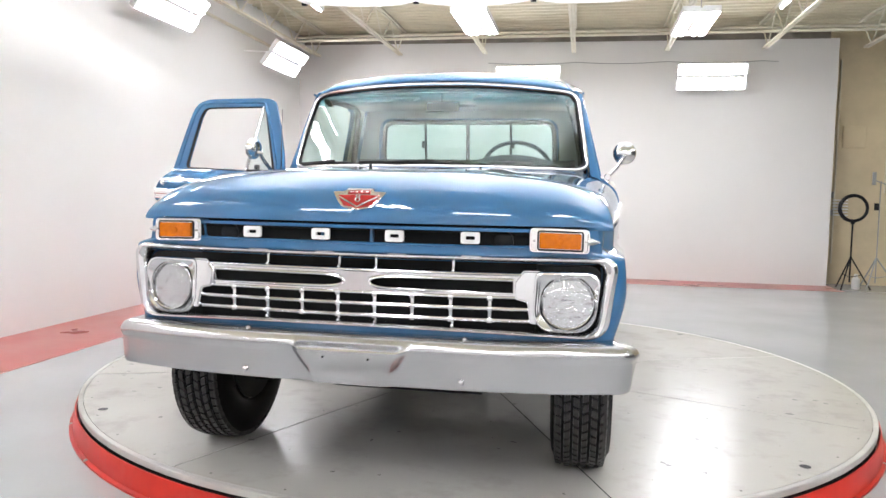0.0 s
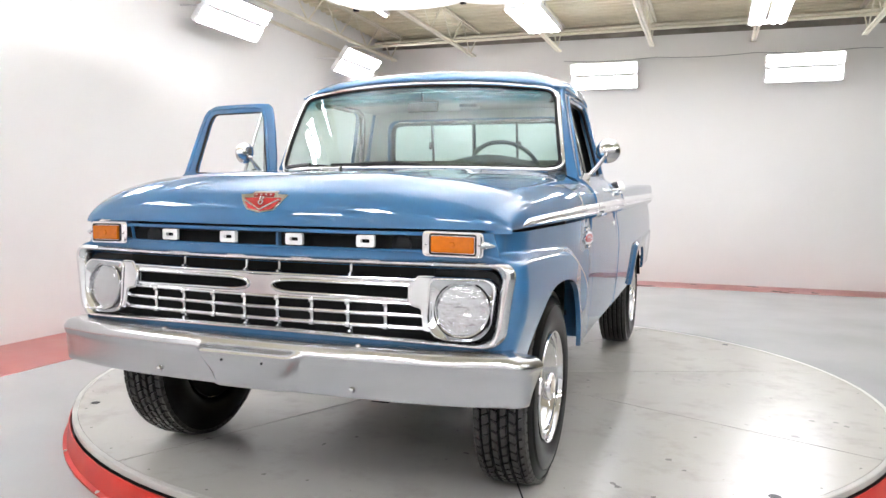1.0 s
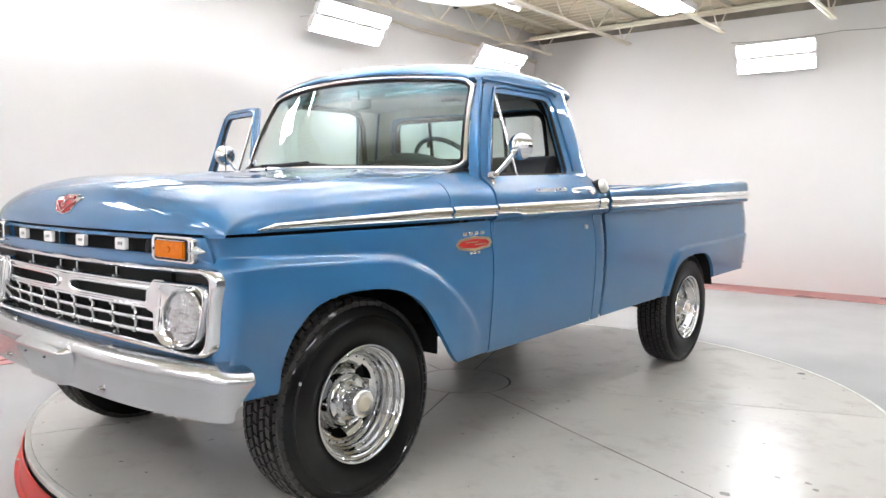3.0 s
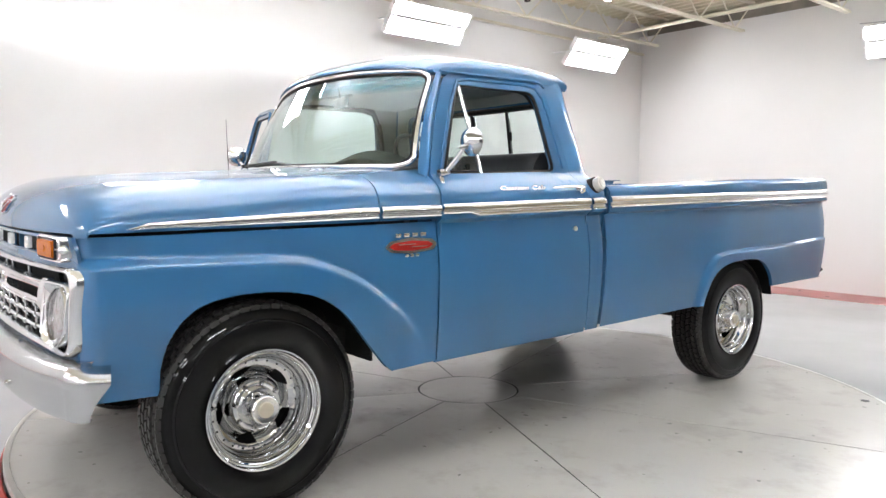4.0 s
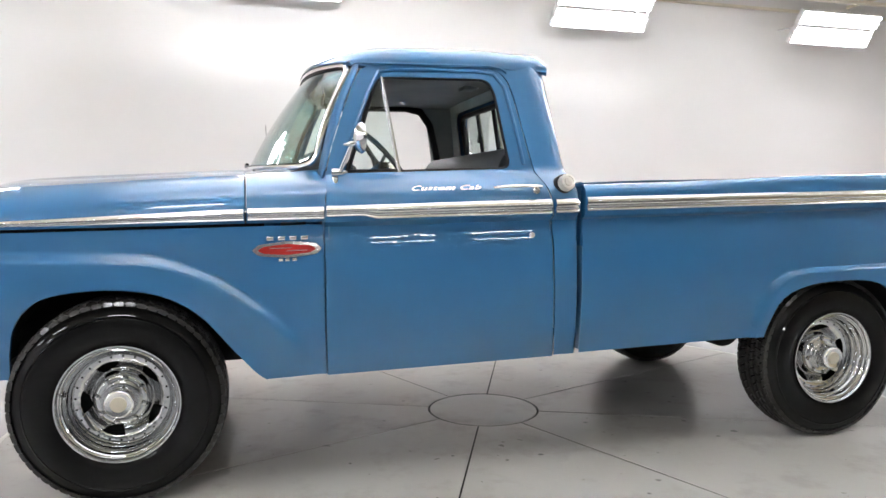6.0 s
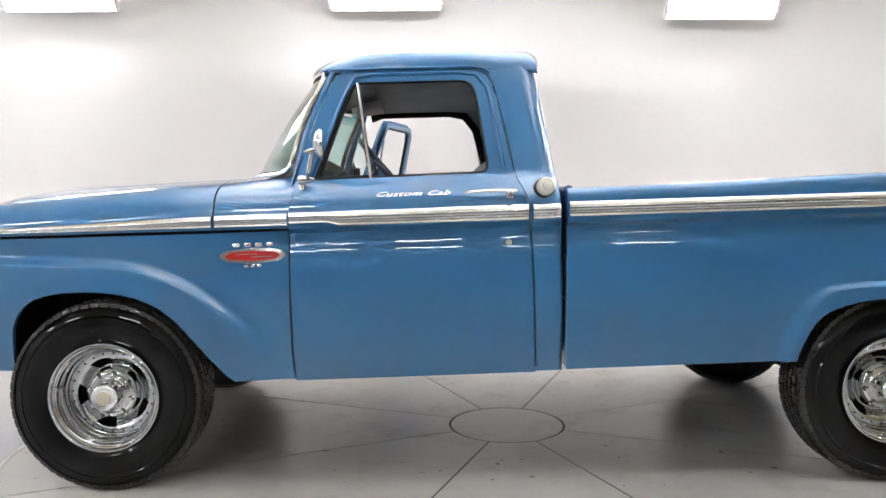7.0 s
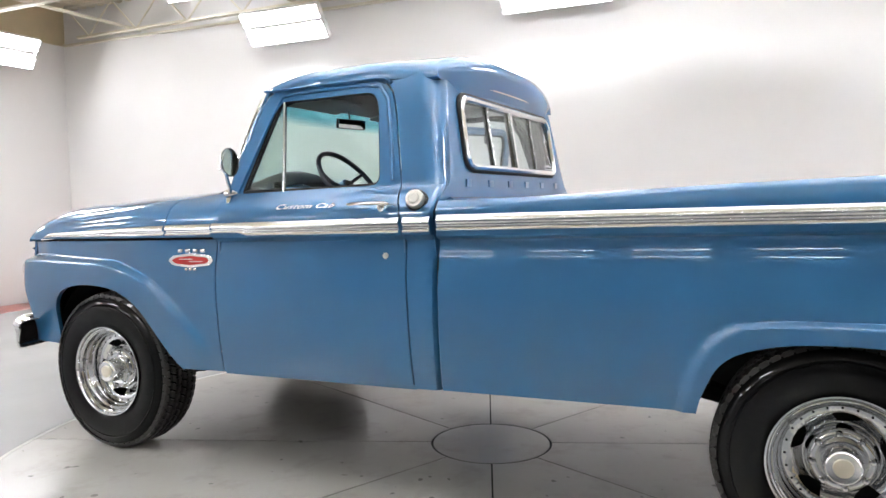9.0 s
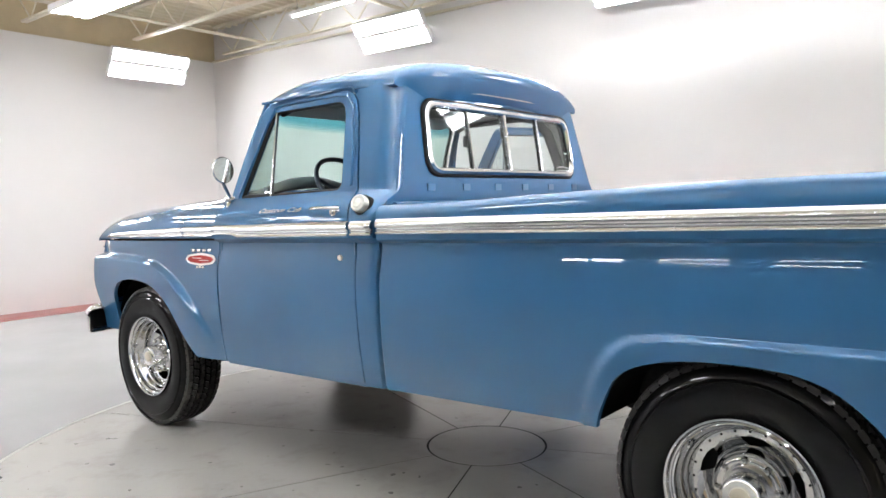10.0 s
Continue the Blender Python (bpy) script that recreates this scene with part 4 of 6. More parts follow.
def bumper_at(t, k, inset=0.0):
    d, z = bprof[int(k)]
    d += inset
    s = abs(t) * 1.092
    low = smooth(0.665, 0.535, z)
    if s > 0.920:
        s = 0.920 + (s - 0.920) * (1 - 0.36 * low)
    a, y = bumper_line(s)
    plate = 1 - smooth(0.118 + 0.055 * smooth(0.54, 0.66, z), 0.168 + 0.058 * smooth(0.54, 0.66, z), a)
    if z < 0.685:
        plate *= smooth(0.680, 0.655, z) * smooth(0.520, 0.527, z)
        d = d * (1 - plate) + (-0.010 - 0.034 * smooth(0.54, 0.65, z)) * plate
    turn = min(max(0.0, s - 0.926) / 0.085, 1.31)
    return (math.copysign(a - d * math.sin(turn), t), y + d * math.cos(turn), z - 0.022 * smooth(0.90, 1.115, s) * smooth(0.6, 0.7, z))


grid(bm, span(-1, -0.22, 44)[:-1] + span(-0.22, 0.22, 88) + span(0.22, 1, 44)[1:], range(len(bprof)), bumper_at)
thicken(bm, 0.006)
bumper = part("front_bumper", bm, ALLOY, truck, "dull chrome front bumper with flat plate boss", rake=True, sharp=28)
for s in (-1, 1):
    bm = bmesh.new()
    grid(bm, [s * t for t in span(0.62, 0.996, 24)], range(9, len(bprof) - 9), lambda t, k: bumper_at(t, k, 0.011))
    thicken(bm, 0.002)
    part("bumper_back", bm, BLACK, bumper, "black painted inner face", rake=True)
for x, z in ((-0.405, 0.556), (0.405, 0.556), (-0.41, 0.692), (0.41, 0.692)):
    bm = bmesh.new()
    bx = bumper_line(abs(x))[1]
    if z < 0.6:
        lathe(bm, [(bx - 0.004, 0.0), (bx - 0.001, 0.009), (bx + 0.010, 0.0125)], 12, "y", (x, 0, z))
    else:
        lathe(bm, [(0.694, 0.012), (0.706, 0.011), (0.710, 0.0)], 12, "z", (x, bx + 0.045, 0))
    part("bolt", bm, CHROME, bumper, rake=True)
for x in (-0.085, 0.082):
    bm = bmesh.new()
    lathe(bm, [(-0.801, 0.0), (-0.801, 0.004), (-0.77, 0.004)], 8, "y", (x, 0, 0.63))
    part("plate_hole", bm, BLACK, bumper, rake=True)

# ------------------------------------------------------------ cab
YB = lambda z: 1.872 - (z - 1.30) * 0.155 if z > 1.30 else 1.872 + 0.014 * smooth(1.3, 0.6, z)
CRZ = lambda z: 0.028 + 0.062 * smooth(1.18, 1.34, z)


def quarter_at(u, z):
    CR = CRZ(z)
    c = YB(z) - CR
    x = side_x(z)
    if u <= c:
        return (x, u, z)
    a = min((u - c) / CR, math.pi / 2)
    return (x - CR + CR * math.cos(a), c + CR * math.sin(a), z)


door_rear = [(1.770, 0.50), (1.763, 0.65), (1.759, 0.80), (1.752, 1.00), (1.744, 1.143), (1.725, 1.215), (1.697, 1.275), (1.683, 1.34), (1.655, 1.48),
             (1.625, 1.62), (1.603, 1.69), (1.575, 1.725), (1.53, 1.744)]
quarter_outline = [(y + 0.006, z) for y, z in door_rear] + [(1.50, 1.757), (1.50, 1.775)] + [(YB(1.775) + CRZ(1.775) * 0.5708, 1.775)]
quarter_outline += [(YB(z) + CRZ(z) * 0.5708, z) for z in (1.65, 1.5, 1.4, 1.3, 1.2, 1.0, 0.8, 0.6, 0.485)] + [(1.776, 0.485)]
quarters = mirrored_pair("cab_corner", lambda: skin(quarter_outline, quarter_at, 0.022, thick=0.006), PAINT, truck)

rw_hole = rounded([(-0.615, 1.372), (0.615, 1.372), (0.598, 1.672), (-0.598, 1.672)], 0.075, 8)
bw = [(-(side_x(z) - CRZ(z)) - 0.002, z) for z in (1.0, 1.15, 1.25, 1.30, 1.5, 1.765)] + [(x, 1.738 + 0.050 * (1 - abs(x / 0.74) ** 2.5)) for x in span(-0.66, 0.66, 12)] + [((side_x(z) - CRZ(z)) + 0.002, z) for z in (1.765, 1.5, 1.30, 1.25, 1.15, 1.0)]
back = skin(bw, lambda x, z: (x, YB(z), z), 0.05, holes=[rw_hole], thick=0.006, out=(0, 1, 0))
cab_back = part("cab_back", back, PAINT, truck, rake=True)
for x in (-0.62, -0.37, -0.12, 0.12, 0.37, 0.62):
    bm = bmesh.new()
    box(bm, (x, YB(1.30) + 0.001, 1.302), (0.05, 0.006, 0.03))
    part("vent_slot", bm, PAINT_IN, cab_back, rake=True)

# sliding rear window
rear_window = part("rear_window", tube(bmesh.new(), [(x, YB(z) + 0.008, z) for x, z in rw_hole], 0.016, 8, closed=True), BRIGHT, truck, "four-pane sliding rear window in bright frame", rake=True)
bm = bmesh.new()
tube(bm, [(x * 1.028, YB(z) + 0.004, 1.522 + (z - 1.522) * 1.10) for x, z in rw_hole], 0.011, 6, closed=True)
part("gasket", bm, SEAL, rear_window, rake=True)
for x in (-0.30, 0.0, 0.30):
    bm = bmesh.new()
    w = 0.026 if x == 0 else 0.014
    tube(bm, [(x, YB(1.372) + 0.006, 1.374), (x, YB(1.67) + 0.006, 1.67)], w / 2, 6)
    part("divider", bm, BRIGHT if x == 0 else ALLOY, rear_window, rake=True)
for x in (-0.318, 0.318):
    bm = bmesh.new()
    box(bm, (x, YB(1.53) - 0.008, 1.515), (0.02, 0.012, 0.05), bevel=0.003)
    part("latch", bm, BLACK, rear_window, rake=True)
bm = bmesh.new()
tube(bm, [(x * 0.985, YB(z) - 0.012, 1.522 + (z - 1.522) * 0.97) for x, z in rw_hole], 0.016, 6, closed=True)
for x in (-0.30, 0.0, 0.30):
    tube(bm, [(x, YB(1.372) - 0.007, 1.374), (x, YB(1.67) - 0.007, 1.67)], 0.009 if x else 0.014, 6)
part("inner_frame", bm, BLACK, rear_window, rake=True)
xs = (-0.60, -0.30, 0.0, 0.30, 0.60)
for a, b in zip(xs, xs[1:]):
    bm = skin([(a, 1.378), (b, 1.378), (b, 1.668), (a, 1.668)], lambda x, z: (x, YB(z) + 0.003, z), 0.3, thick=0.003, out=(0, 1, 0))
    part("pane", bm, CLEAR, rear_window, rake=True).visible_shadow = False
bm = bmesh.new()
pts = [(-0.57 + 0.011 * i, 1.405 + 0.012 * abs(math.sin(i * 0.9)) * (1 if 2 < i < 9 else 0.3)) for i in range(12)]
tube(bm, [(x, YB(z) + 0.009, z) for x, z in pts], 0.003, 5)
tube(bm, [(x, YB(1.394) + 0.009, 1.394) for x in (-0.57, -0.45)], 0.003, 5)
part("sticker", bm, WHITE_ENAMEL, rear_window, "small pale outline sticker", rake=True)

# roof
def roof_at(a, b):
    s = abs(a)
    yf, yr = 0.764 + 0.128 * s**2.2, 1.870 - 0.068 * s**2.2
    y = yf + (yr - yf) * b
    edge = 1.766 + 0.042 * (1 - s * s) * (1 - smooth(0, 0.5, b)) + (0.058 * (1 - s**2.5) - 0.012) * smooth(0.6, 1.0, b)
    fr = (1 - (1 - min(1.0, b / 0.34)) ** 2.1) ** 0.62
    rr = (1 - (1 - min(1.0, (1 - b) / 0.075)) ** 2.4) ** 0.5
    dome = (1 - s**5.6) ** 0.38
    h = 0.098 - 0.004 * (1 - smooth(0, 0.5, b)) - 0.026 * smooth(0.6, 1.0, b)
    return (0.788 * a * (1 - 0.075 * (1 - smooth(0, 0.45, b)) * s - 0.030 * smooth(0.6, 1.0, b) * s), y, edge + h * dome * (0.08 + 0.92 * fr) * (0.10 + 0.90 * rr))


bm = bmesh.new()
aa = [math.copysign(1 - (1 - abs(t)) ** 1.8, t) for t in span(-1, 1, 48)]
bb = [0.5 - 0.5 * math.cos(math.pi * t ** 0.9) for t in span(0, 1, 56)]
grid(bm, aa, bb, roof_at)
edges = [e for e in bm.edges if e.is_boundary]
res = bmesh.ops.extrude_edge_only(bm, edges=edges)
for v in [g for g in res["geom"] if isinstance(g, bmesh.types.BMVert)]:
    v.co.z -= 0.016 - 0.010 * smooth(1.0, 0.90, v.co.y)
res2 = bmesh.ops.extrude_edge_only(bm, edges=[e for e in bm.edges if e.is_boundary])
for v in [g for g in res2["geom"] if isinstance(g, bmesh.types.BMVert)]:
    if v.co.y > 1.62:
        v.co.z -= 0.092 - 0.078 * smooth(0.55, 0.74, abs(v.co.x))
        v.co.x *= 0.97
        v.co.y = YB(v.co.z) + 0.002
    else:
        v.co.x *= 0.955
        v.co.y = 1.31 + (v.co.y - 1.31) * 0.93
        v.co.z -= 0.012 - 0.010 * smooth(1.0, 0.90, v.co.y)
bmesh.ops.recalc_face_normals(bm, faces=bm.faces[:])
roof = part("roof", bm, PAINT, truck, "domed blue cab roof with overhanging lip", rake=True, sharp=50)
for s in (False, True):
    bm = bmesh.new()
    tube(bm, [(glass_x(1.76) + 0.016, y, 1.757) for y in span(0.93, 1.52, 10)] + [(glass_x(1.74) + 0.014, 1.57, 1.748), (glass_x(1.72) + 0.012, 1.60, 1.728)], 0.007, 6)
    part("drip_rail", bm, PAINT, roof, rake=True, mirrored=s)

# headliner and inner cab
bm = bmesh.new()
grid(bm, span(-1, 1, 16), span(0.06, 0.97, 12), lambda a, b: (0.735 * a, roof_at(a * 0.9, b)[1], 1.742 + 0.06 * (1 - a * a) * math.sin(math.pi * b)))
thicken(bm, 0.006)
part("headliner", bm, LINER, truck, "grey headliner", rake=True)
bm = skin([(-0.80, 0.60), (0.80, 0.60), (0.80, 1.30), (0.70, 1.745), (-0.70, 1.745), (-0.80, 1.30)], lambda x, z: (x, YB(z) - 0.05, z), 0.2,
          holes=[rounded([(-0.64, 1.355), (0.64, 1.355), (0.62, 1.69), (-0.62, 1.69)], 0.09, 6)], thick=0.01, out=(0, -1, 0))
part("rear_lining", bm, LINER, truck, rake=True)
for s in (False, True):
    bm = bmesh.new()
    tube(bm, [(0.80, 1.72, 1.28), (0.775, 1.68, 1.45), (0.742, 1.63, 1.63), (0.715, 1.56, 1.715), (0.705, 1.46, 1.737), (0.705, 1.05, 1.737), (0.715, 0.98, 1.715)], 0.03, 8, squash=0.6)
    part("door_surround", bm, SEAL, truck, rake=True, mirrored=s)
    bm = skin([(1.60, 0.60), (1.83, 0.60), (1.83, 1.30), (1.76, 1.75), (1.50, 1.75), (1.60, 1.69), (1.66, 1.40), (1.70, 1.25)],
              lambda y, z: (side_x(z) - 0.045, y, z), 0.1, thick=0.008, out=(-1, 0, 0))
    part("corner_lining", bm, LINER, truck, rake=True, mirrored=s)

# front pillars and strip over the windshield
def pillar_grid():
    bm = bmesh.new()

    def at(t, v):
        a = shield(1.012, v)
        z = 1.30 + (1.752 - 1.30) * v
        b = Vector((glass_x(z) + 0.002, 0.782 + 0.330 * (z - 1.285) + 0.013 * smooth(1.58, 1.72, z), z))
        p = a.lerp(b, t)
        p.x += 0.012 * math.sin(math.pi * t)
        return p
    grid(bm, span(0, 1, 6), span(-0.06, 1, 20), at)
    return thicken(bm, 0.01)


mirrored_pair("front_pillar", pillar_grid, PAINT, truck)
bm = bmesh.new()
grid(bm, span(-1, 1, 40), span(0, 1, 3), lambda u, t: shield(u * 1.01, 1.0).lerp(Vector((0.755 * u, 0.790 + 0.125 * abs(u) ** 2.2, 1.768 + 0.032 * (1 - u * u))), t))
thicken(bm, 0.008)
part("windshield_header", bm, PAINT, truck, rake=True)

# windshield
ws = rounded([(-1, 0.0), (1, 0.0), (1, 1), (-1, 1)], [0.12, 0.12, 0.13, 0.13], 8)
ws_edge = []
for i in range(len(ws)):
    a, b = ws[i - 1], ws[i]
    k = max(1, int(math.hypot(a[0] - b[0], a[1] - b[1]) / 0.06))
    ws_edge += [(a[0] + (b[0] - a[0]) * j / k, a[1] + (b[1] - a[1]) * j / k) for j in range(k)]
bm = bmesh.new()
tube(bm, [shield(u, v) + Vector((0, -0.008, 0)) for u, v in ws_edge], 0.012, 8, closed=True)
windshield = part("windshield", bm, BRIGHT, truck, "curved tinted windshield with bright surround", rake=True)
bm = bmesh.new()
tube(bm, [shield(u * 0.984, 0.5 + (v - 0.5) * 0.965) + Vector((0, -0.004, 0)) for u, v in ws_edge], 0.009, 6, closed=True)
part("gasket", bm, SEAL, windshield, rake=True)
bm = skin([(max(-0.995, min(0.995, u)), v) for u, v in ws_edge], shield, 0.1, thick=0.004, out=(0, -1, 0))
part("glass", bm, GREEN_GLASS, windshield, "green tinted glass with a blue shade band", rake=True).visible_shadow = False

# wipers
for x0, x1 in ((-0.30, -0.72), (0.28, -0.16)):
    bm = bmesh.new()
    p0 = Vector((x0, 0.500, 1.332))
    p1 = shield(x1 / 0.80, 0.045) + Vector((0, -0.02, 0.0))
    lathe(bm, [(1.318, 0.018), (1.340, 0.014), (1.345, 0.0)], 12, "z", (x0, 0.500, 0))
    tube(bm, [p0, p0.lerp(p1, 0.4) + Vector((0, -0.012, 0.012)), p1], [0.009, 0.008, 0.006], 6)
    w = part("wiper", bm, BLACK, truck, "black wiper arm and blade", rake=True)
    bm = bmesh.new()
    tube(bm, [shield((x1 + d) / 0.80, 0.03 + 0.02 * (d > 0)) + Vector((0, -0.016, 0.004)) for d in (-0.2 if x1 > -0.5 else -0.02, 0.0, 0.2)], 0.011, 5)
    part("blade", bm, SEAL, w, rake=True)

# rocker under the doors
for s in (False, True):
    bm = skin([(0.79, 0.476), (1.775, 0.478), (1.775, 0.497), (0.79, 0.493)], lambda y, z: (side_x(z) - 0.01, y, z), 0.2, thick=0.03)
    part("rocker", bm, PAINT, truck, rake=True, mirrored=s)
    bm = bmesh.new()
    tube(bm, [(min(0.93, side_x(z) - 0.036), y - 0.002, z) for y, z in door_rear[:8]], 0.02, 6)
    part("door_jamb", bm, PAINT_IN, truck, rake=True, mirrored=s)
    bm = bmesh.new()
    box(bm, (0.88, 0.79, 0.80), (0.10, 0.03, 0.64))
    part("hinge_pillar", bm, PAINT_IN, truck, rake=True, mirrored=s)

# ------------------------------------------------------------ doors
door_front = [(0.792, 0.488), (0.787, 0.60), (0.783, 0.80), (0.781, 1.00), (0.781, 1.104), (0.786, 1.20), (0.793, 1.285), (0.825, 1.413), (0.880, 1.570), (0.925, 1.680), (0.950, 1.728), (0.985, 1.748), (1.07, 1.754)]
door_outline = door_front + [(1.30, 1.755), (1.48, 1.753)] + list(reversed([(y, max(z, 0.50)) for y, z in door_rear]))
win_outline = rounded([(0.868, 1.293), (1.593, 1.303), (1.545, 1.640), (1.515, 1.700), (1.030, 1.702), (0.990, 1.64)], [0.02, 0.045, 0.03, 0.05, 0.03, 0.02], 5)


def door_at(y, z):
    x = side_x(z)
    # raised frame round the window, dished handle recess
    if z > 1.22:
        x += 0.004
    if 1.205 < z < 1.26 and 1.50 < y < 1.66:
        x -= 0.006 * smooth(1.5, 1.53, y) * smooth(1.66, 1.63, y)
    # body crease dips at the front of the door
    if y < 1.0 and 1.07 < z < 1.11:
        t = smooth(1.0, 0.90, y)
        x = x * (1 - t) + upper(1.10) * t if z > 1.085 else x
    return (x, y, z)


def trim_strip(y0, y1, z0, z1, fx, taper0=0.0, lift=0.002, n=None):
    prof = [(0.0, 0.0), (0.02, 0.006), (0.06, 0.0100), (0.13, 0.0115), (0.20, 0.0095), (0.215, 0.001), (0.275, 0.001), (0.29, 0.0085), (0.36, 0.0095), (0.375, 0.001), (0.435, 0.001), (0.45, 0.009), (0.54, 0.0135), (0.66, 0.0135), (0.80, 0.0110), (0.93, 0.006), (1.0, 0.0)]
    bm = bmesh.new()
    ys_ = span(y0, y1, n or max(3, int((y1 - y0) / 0.05)))

    def at(y, k):
        t, d = prof[k]
        q = 1.0 if taper0 == 0 else min(1.0, 0.06 + (y - y0) / 0.07) * min(1.0, 0.45 + 0.55 * (y - y0) / taper0)
        zz0 = z0(y) if callable(z0) else z0
        zz1 = z1(y) if callable(z1) else z1
        z = zz0 + (zz1 - zz0) * t * q
        return (fx(y, z) + lift + d * min(1, q * 2), y, z)
    grid(bm, ys_, range(len(prof)), at)
    return thicken(bm, 0.003)


def door(mirrored_side):
    """A door with its fittings, in closed position, on the driver's side."""
    ob = part("door", skin(door_outline, door_at, 0.02, holes=[win_outline], thick=0.012), PAINT, truck,
              "open blue passenger door with framed window" if mirrored_side else "closed blue driver's door, window down", rake=True, mirrored=mirrored_side)
    k = dict(rake=True, mirrored=mirrored_side)
    # inner shell
    inner_out = [(0.83, 0.53), (1.73, 0.54), (1.70, 1.10), (1.66, 1.27), (0.86, 1.27), (0.82, 1.10)]
    part("inner_panel", skin(inner_out, lambda y, z: (min(side_x(z), 0.97) - 0.085, y, z), 0.1, thick=-0.012), PAINT_IN, ob, **k)
    bm = bmesh.new()
    rim = [(0.80, 0.50), (1.755, 0.515), (1.74, 1.14), (1.69, 1.28), (0.83, 1.28), (0.795, 1.12)]
    for i in range(len(rim)):
        a, b = rim[i - 1], rim[i]
        vs_ = [bm.verts.new((min(side_x(p[1]), 0.975) - d, *p)) for p, d in ((a, 0.008), (b, 0.008), (b, 0.09), (a, 0.09))]
        bm.faces.new(vs_)
    thicken(bm, 0.006)
    part("edge_fold", bm, PAINT_IN, ob, **k)
    # window seal and inner frame
    bm = bmesh.new()
    tube(bm, [(door_at(y, z)[0] - 0.012, y, z) for y, z in win_outline], 0.010, 6, closed=True)
    part("window_seal", bm, SEAL, ob, **k)
    fr = skin([(0.842, 1.29), (0.93, 1.50), (1.00, 1.725), (1.53, 1.728), (1.60, 1.66), (1.66, 1.29)], lambda y, z: (side_x(z) - 0.03, y, z), 0.12,
              holes=[[(y, max(z, 1.295)) for y, z in win_outline]], thick=-0.01)
    part("inner_frame", fr, PAINT_IN, ob, **k)
    # raised bead round the upper frame
    bm = bmesh.new()
    bead = [(0.85, 1.30), (0.93, 1.50), (0.985, 1.64), (1.03, 1.722), (1.10, 1.732), (1.46, 1.732), (1.54, 1.722), (1.585, 1.665), (1.625, 1.48), (1.65, 1.32)]
    tube(bm, [(door_at(y, z)[0] + 0.001, y, z) for y, z in bead], 0.0085, 8)
    part("frame_bead", bm, PAINT, ob, **k)
    # vent window
    bm = bmesh.new()
    tube(bm, [(side_x(1.295) - 0.004, 1.100, 1.292), (side_x(1.5) - 0.004, 1.070, 1.50), (side_x(1.7) - 0.004, 1.040, 1.700)], 0.009, 6)
    part("vent_divider", bm, ALLOY, ob, "grey metal divider", **k)
    bm = skin([(0.885, 1.300), (1.092, 1.300), (1.037, 1.695), (1.020, 1.695)], lambda y, z: (side_x(z) - 0.008, y, z), 0.3, thick=0.003)
    part("vent_glass", bm, CLEAR, ob, **k).visible_shadow = False
    bm = bmesh.new()
    tube(bm, [(side_x(z) - 0.006, y, z) for y, z in ((0.888, 1.302), (1.09, 1.302))], 0.008, 6)
    tube(bm, [(side_x(z) - 0.006, y, z) for y, z in ((0.888, 1.302), (0.95, 1.48), (1.024, 1.69))], 0.007, 6)
    box(bm, (side_x(1.33) - 0.03, 1.04, 1.325), (0.02, 0.03, 0.03), bevel=0.004)
    part("vent_frame", bm, BLACK, ob, **k)
    # trim
    t0 = lambda y: 1.120 - 0.014 * smooth(0.93, 0.985, y)
    t1 = lambda y: 1.166 + 0.004 * smooth(0.95, 1.7, y)
    part("side_trim", trim_strip(0.785, 1.738, t0, t1, lambda y, z: side_x(max(z, 1.1))), BRIGHT, ob, "ribbed bright side trim", **k)
    # handle
    bm = bmesh.new()
    tube(bm, [(side_x(1.226) + 0.002, 1.488, 1.224), (side_x(1.226) + 0.020, 1.502, 1.226), (side_x(1.226) + 0.032, 1.53, 1.228), (side_x(1.226) + 0.034, 1.60, 1.229),
              (side_x(1.226) + 0.030, 1.670, 1.227), (side_x(1.226) + 0.026, 1.694, 1.225)], [0.006, 0.0075, 0.008, 0.008, 0.009, 0.006], 10, squash=0.75)
    lathe(bm, [(-0.01, 0.016), (0.022, 0.0165), (0.027, 0.0145), (0.026, 0.010), (0.036, 0.009), (0.037, 0.0)], 18, "x", (side_x(1.21), 1.664, 1.209))
    part("door_handle", bm, BRIGHT, ob, "chrome push-button handle", **k)
    bm = bmesh.new()
    lathe(bm, [(-0.004, 0.0125), (0.004, 0.0125), (0.008, 0.0105), (0.0085, 0.007), (0.006, 0.006), (0.006, 0.0)], 20, "x", (side_x(1.018), 1.661, 1.018))
    part("lock_cylinder", bm, CAP_METAL, ob, "round metal door lock", **k)
    # model script
    word = bpy.data.curves.new("script_badge", "FONT")
    word.body, word.size, word.shear, word.extrude, word.bevel_depth, word.space_character = "Custom Cab", 0.052, 0.45, 0.0016, 0.0008, 1.08
    tmp = new("script_source", word)
    sheet = bpy.data.meshes.new_from_object(tmp)
    bpy.data.objects.remove(tmp)
    bm = bmesh.new()
    bm.from_mesh(sheet)
    bpy.data.meshes.remove(sheet)
    wide = max(v.co.x for v in bm.verts)
    for v in bm.verts:
        u = v.co.x / wide
        y, z = 1.124 + 0.304 * (1 - u if mirrored_side else u), 1.218 + 0.52 * v.co.y
        v.co = (side_x(z) + 0.006 + v.co.z, y, z)
    part("script_badge", bm, BRIGHT, ob, "thin chrome script letters", **k)
    # mirror on its arm
    bm = bmesh.new()
    bx = side_x(1.265)
    lathe(bm, [(-0.034, 0.0), (-0.034, 0.016), (-0.020, 0.020), (0.010, 0.015), (0.030, 0.006), (0.034, 0.0)], 14, "y", (bx + 0.004, 0.846, 1.296))
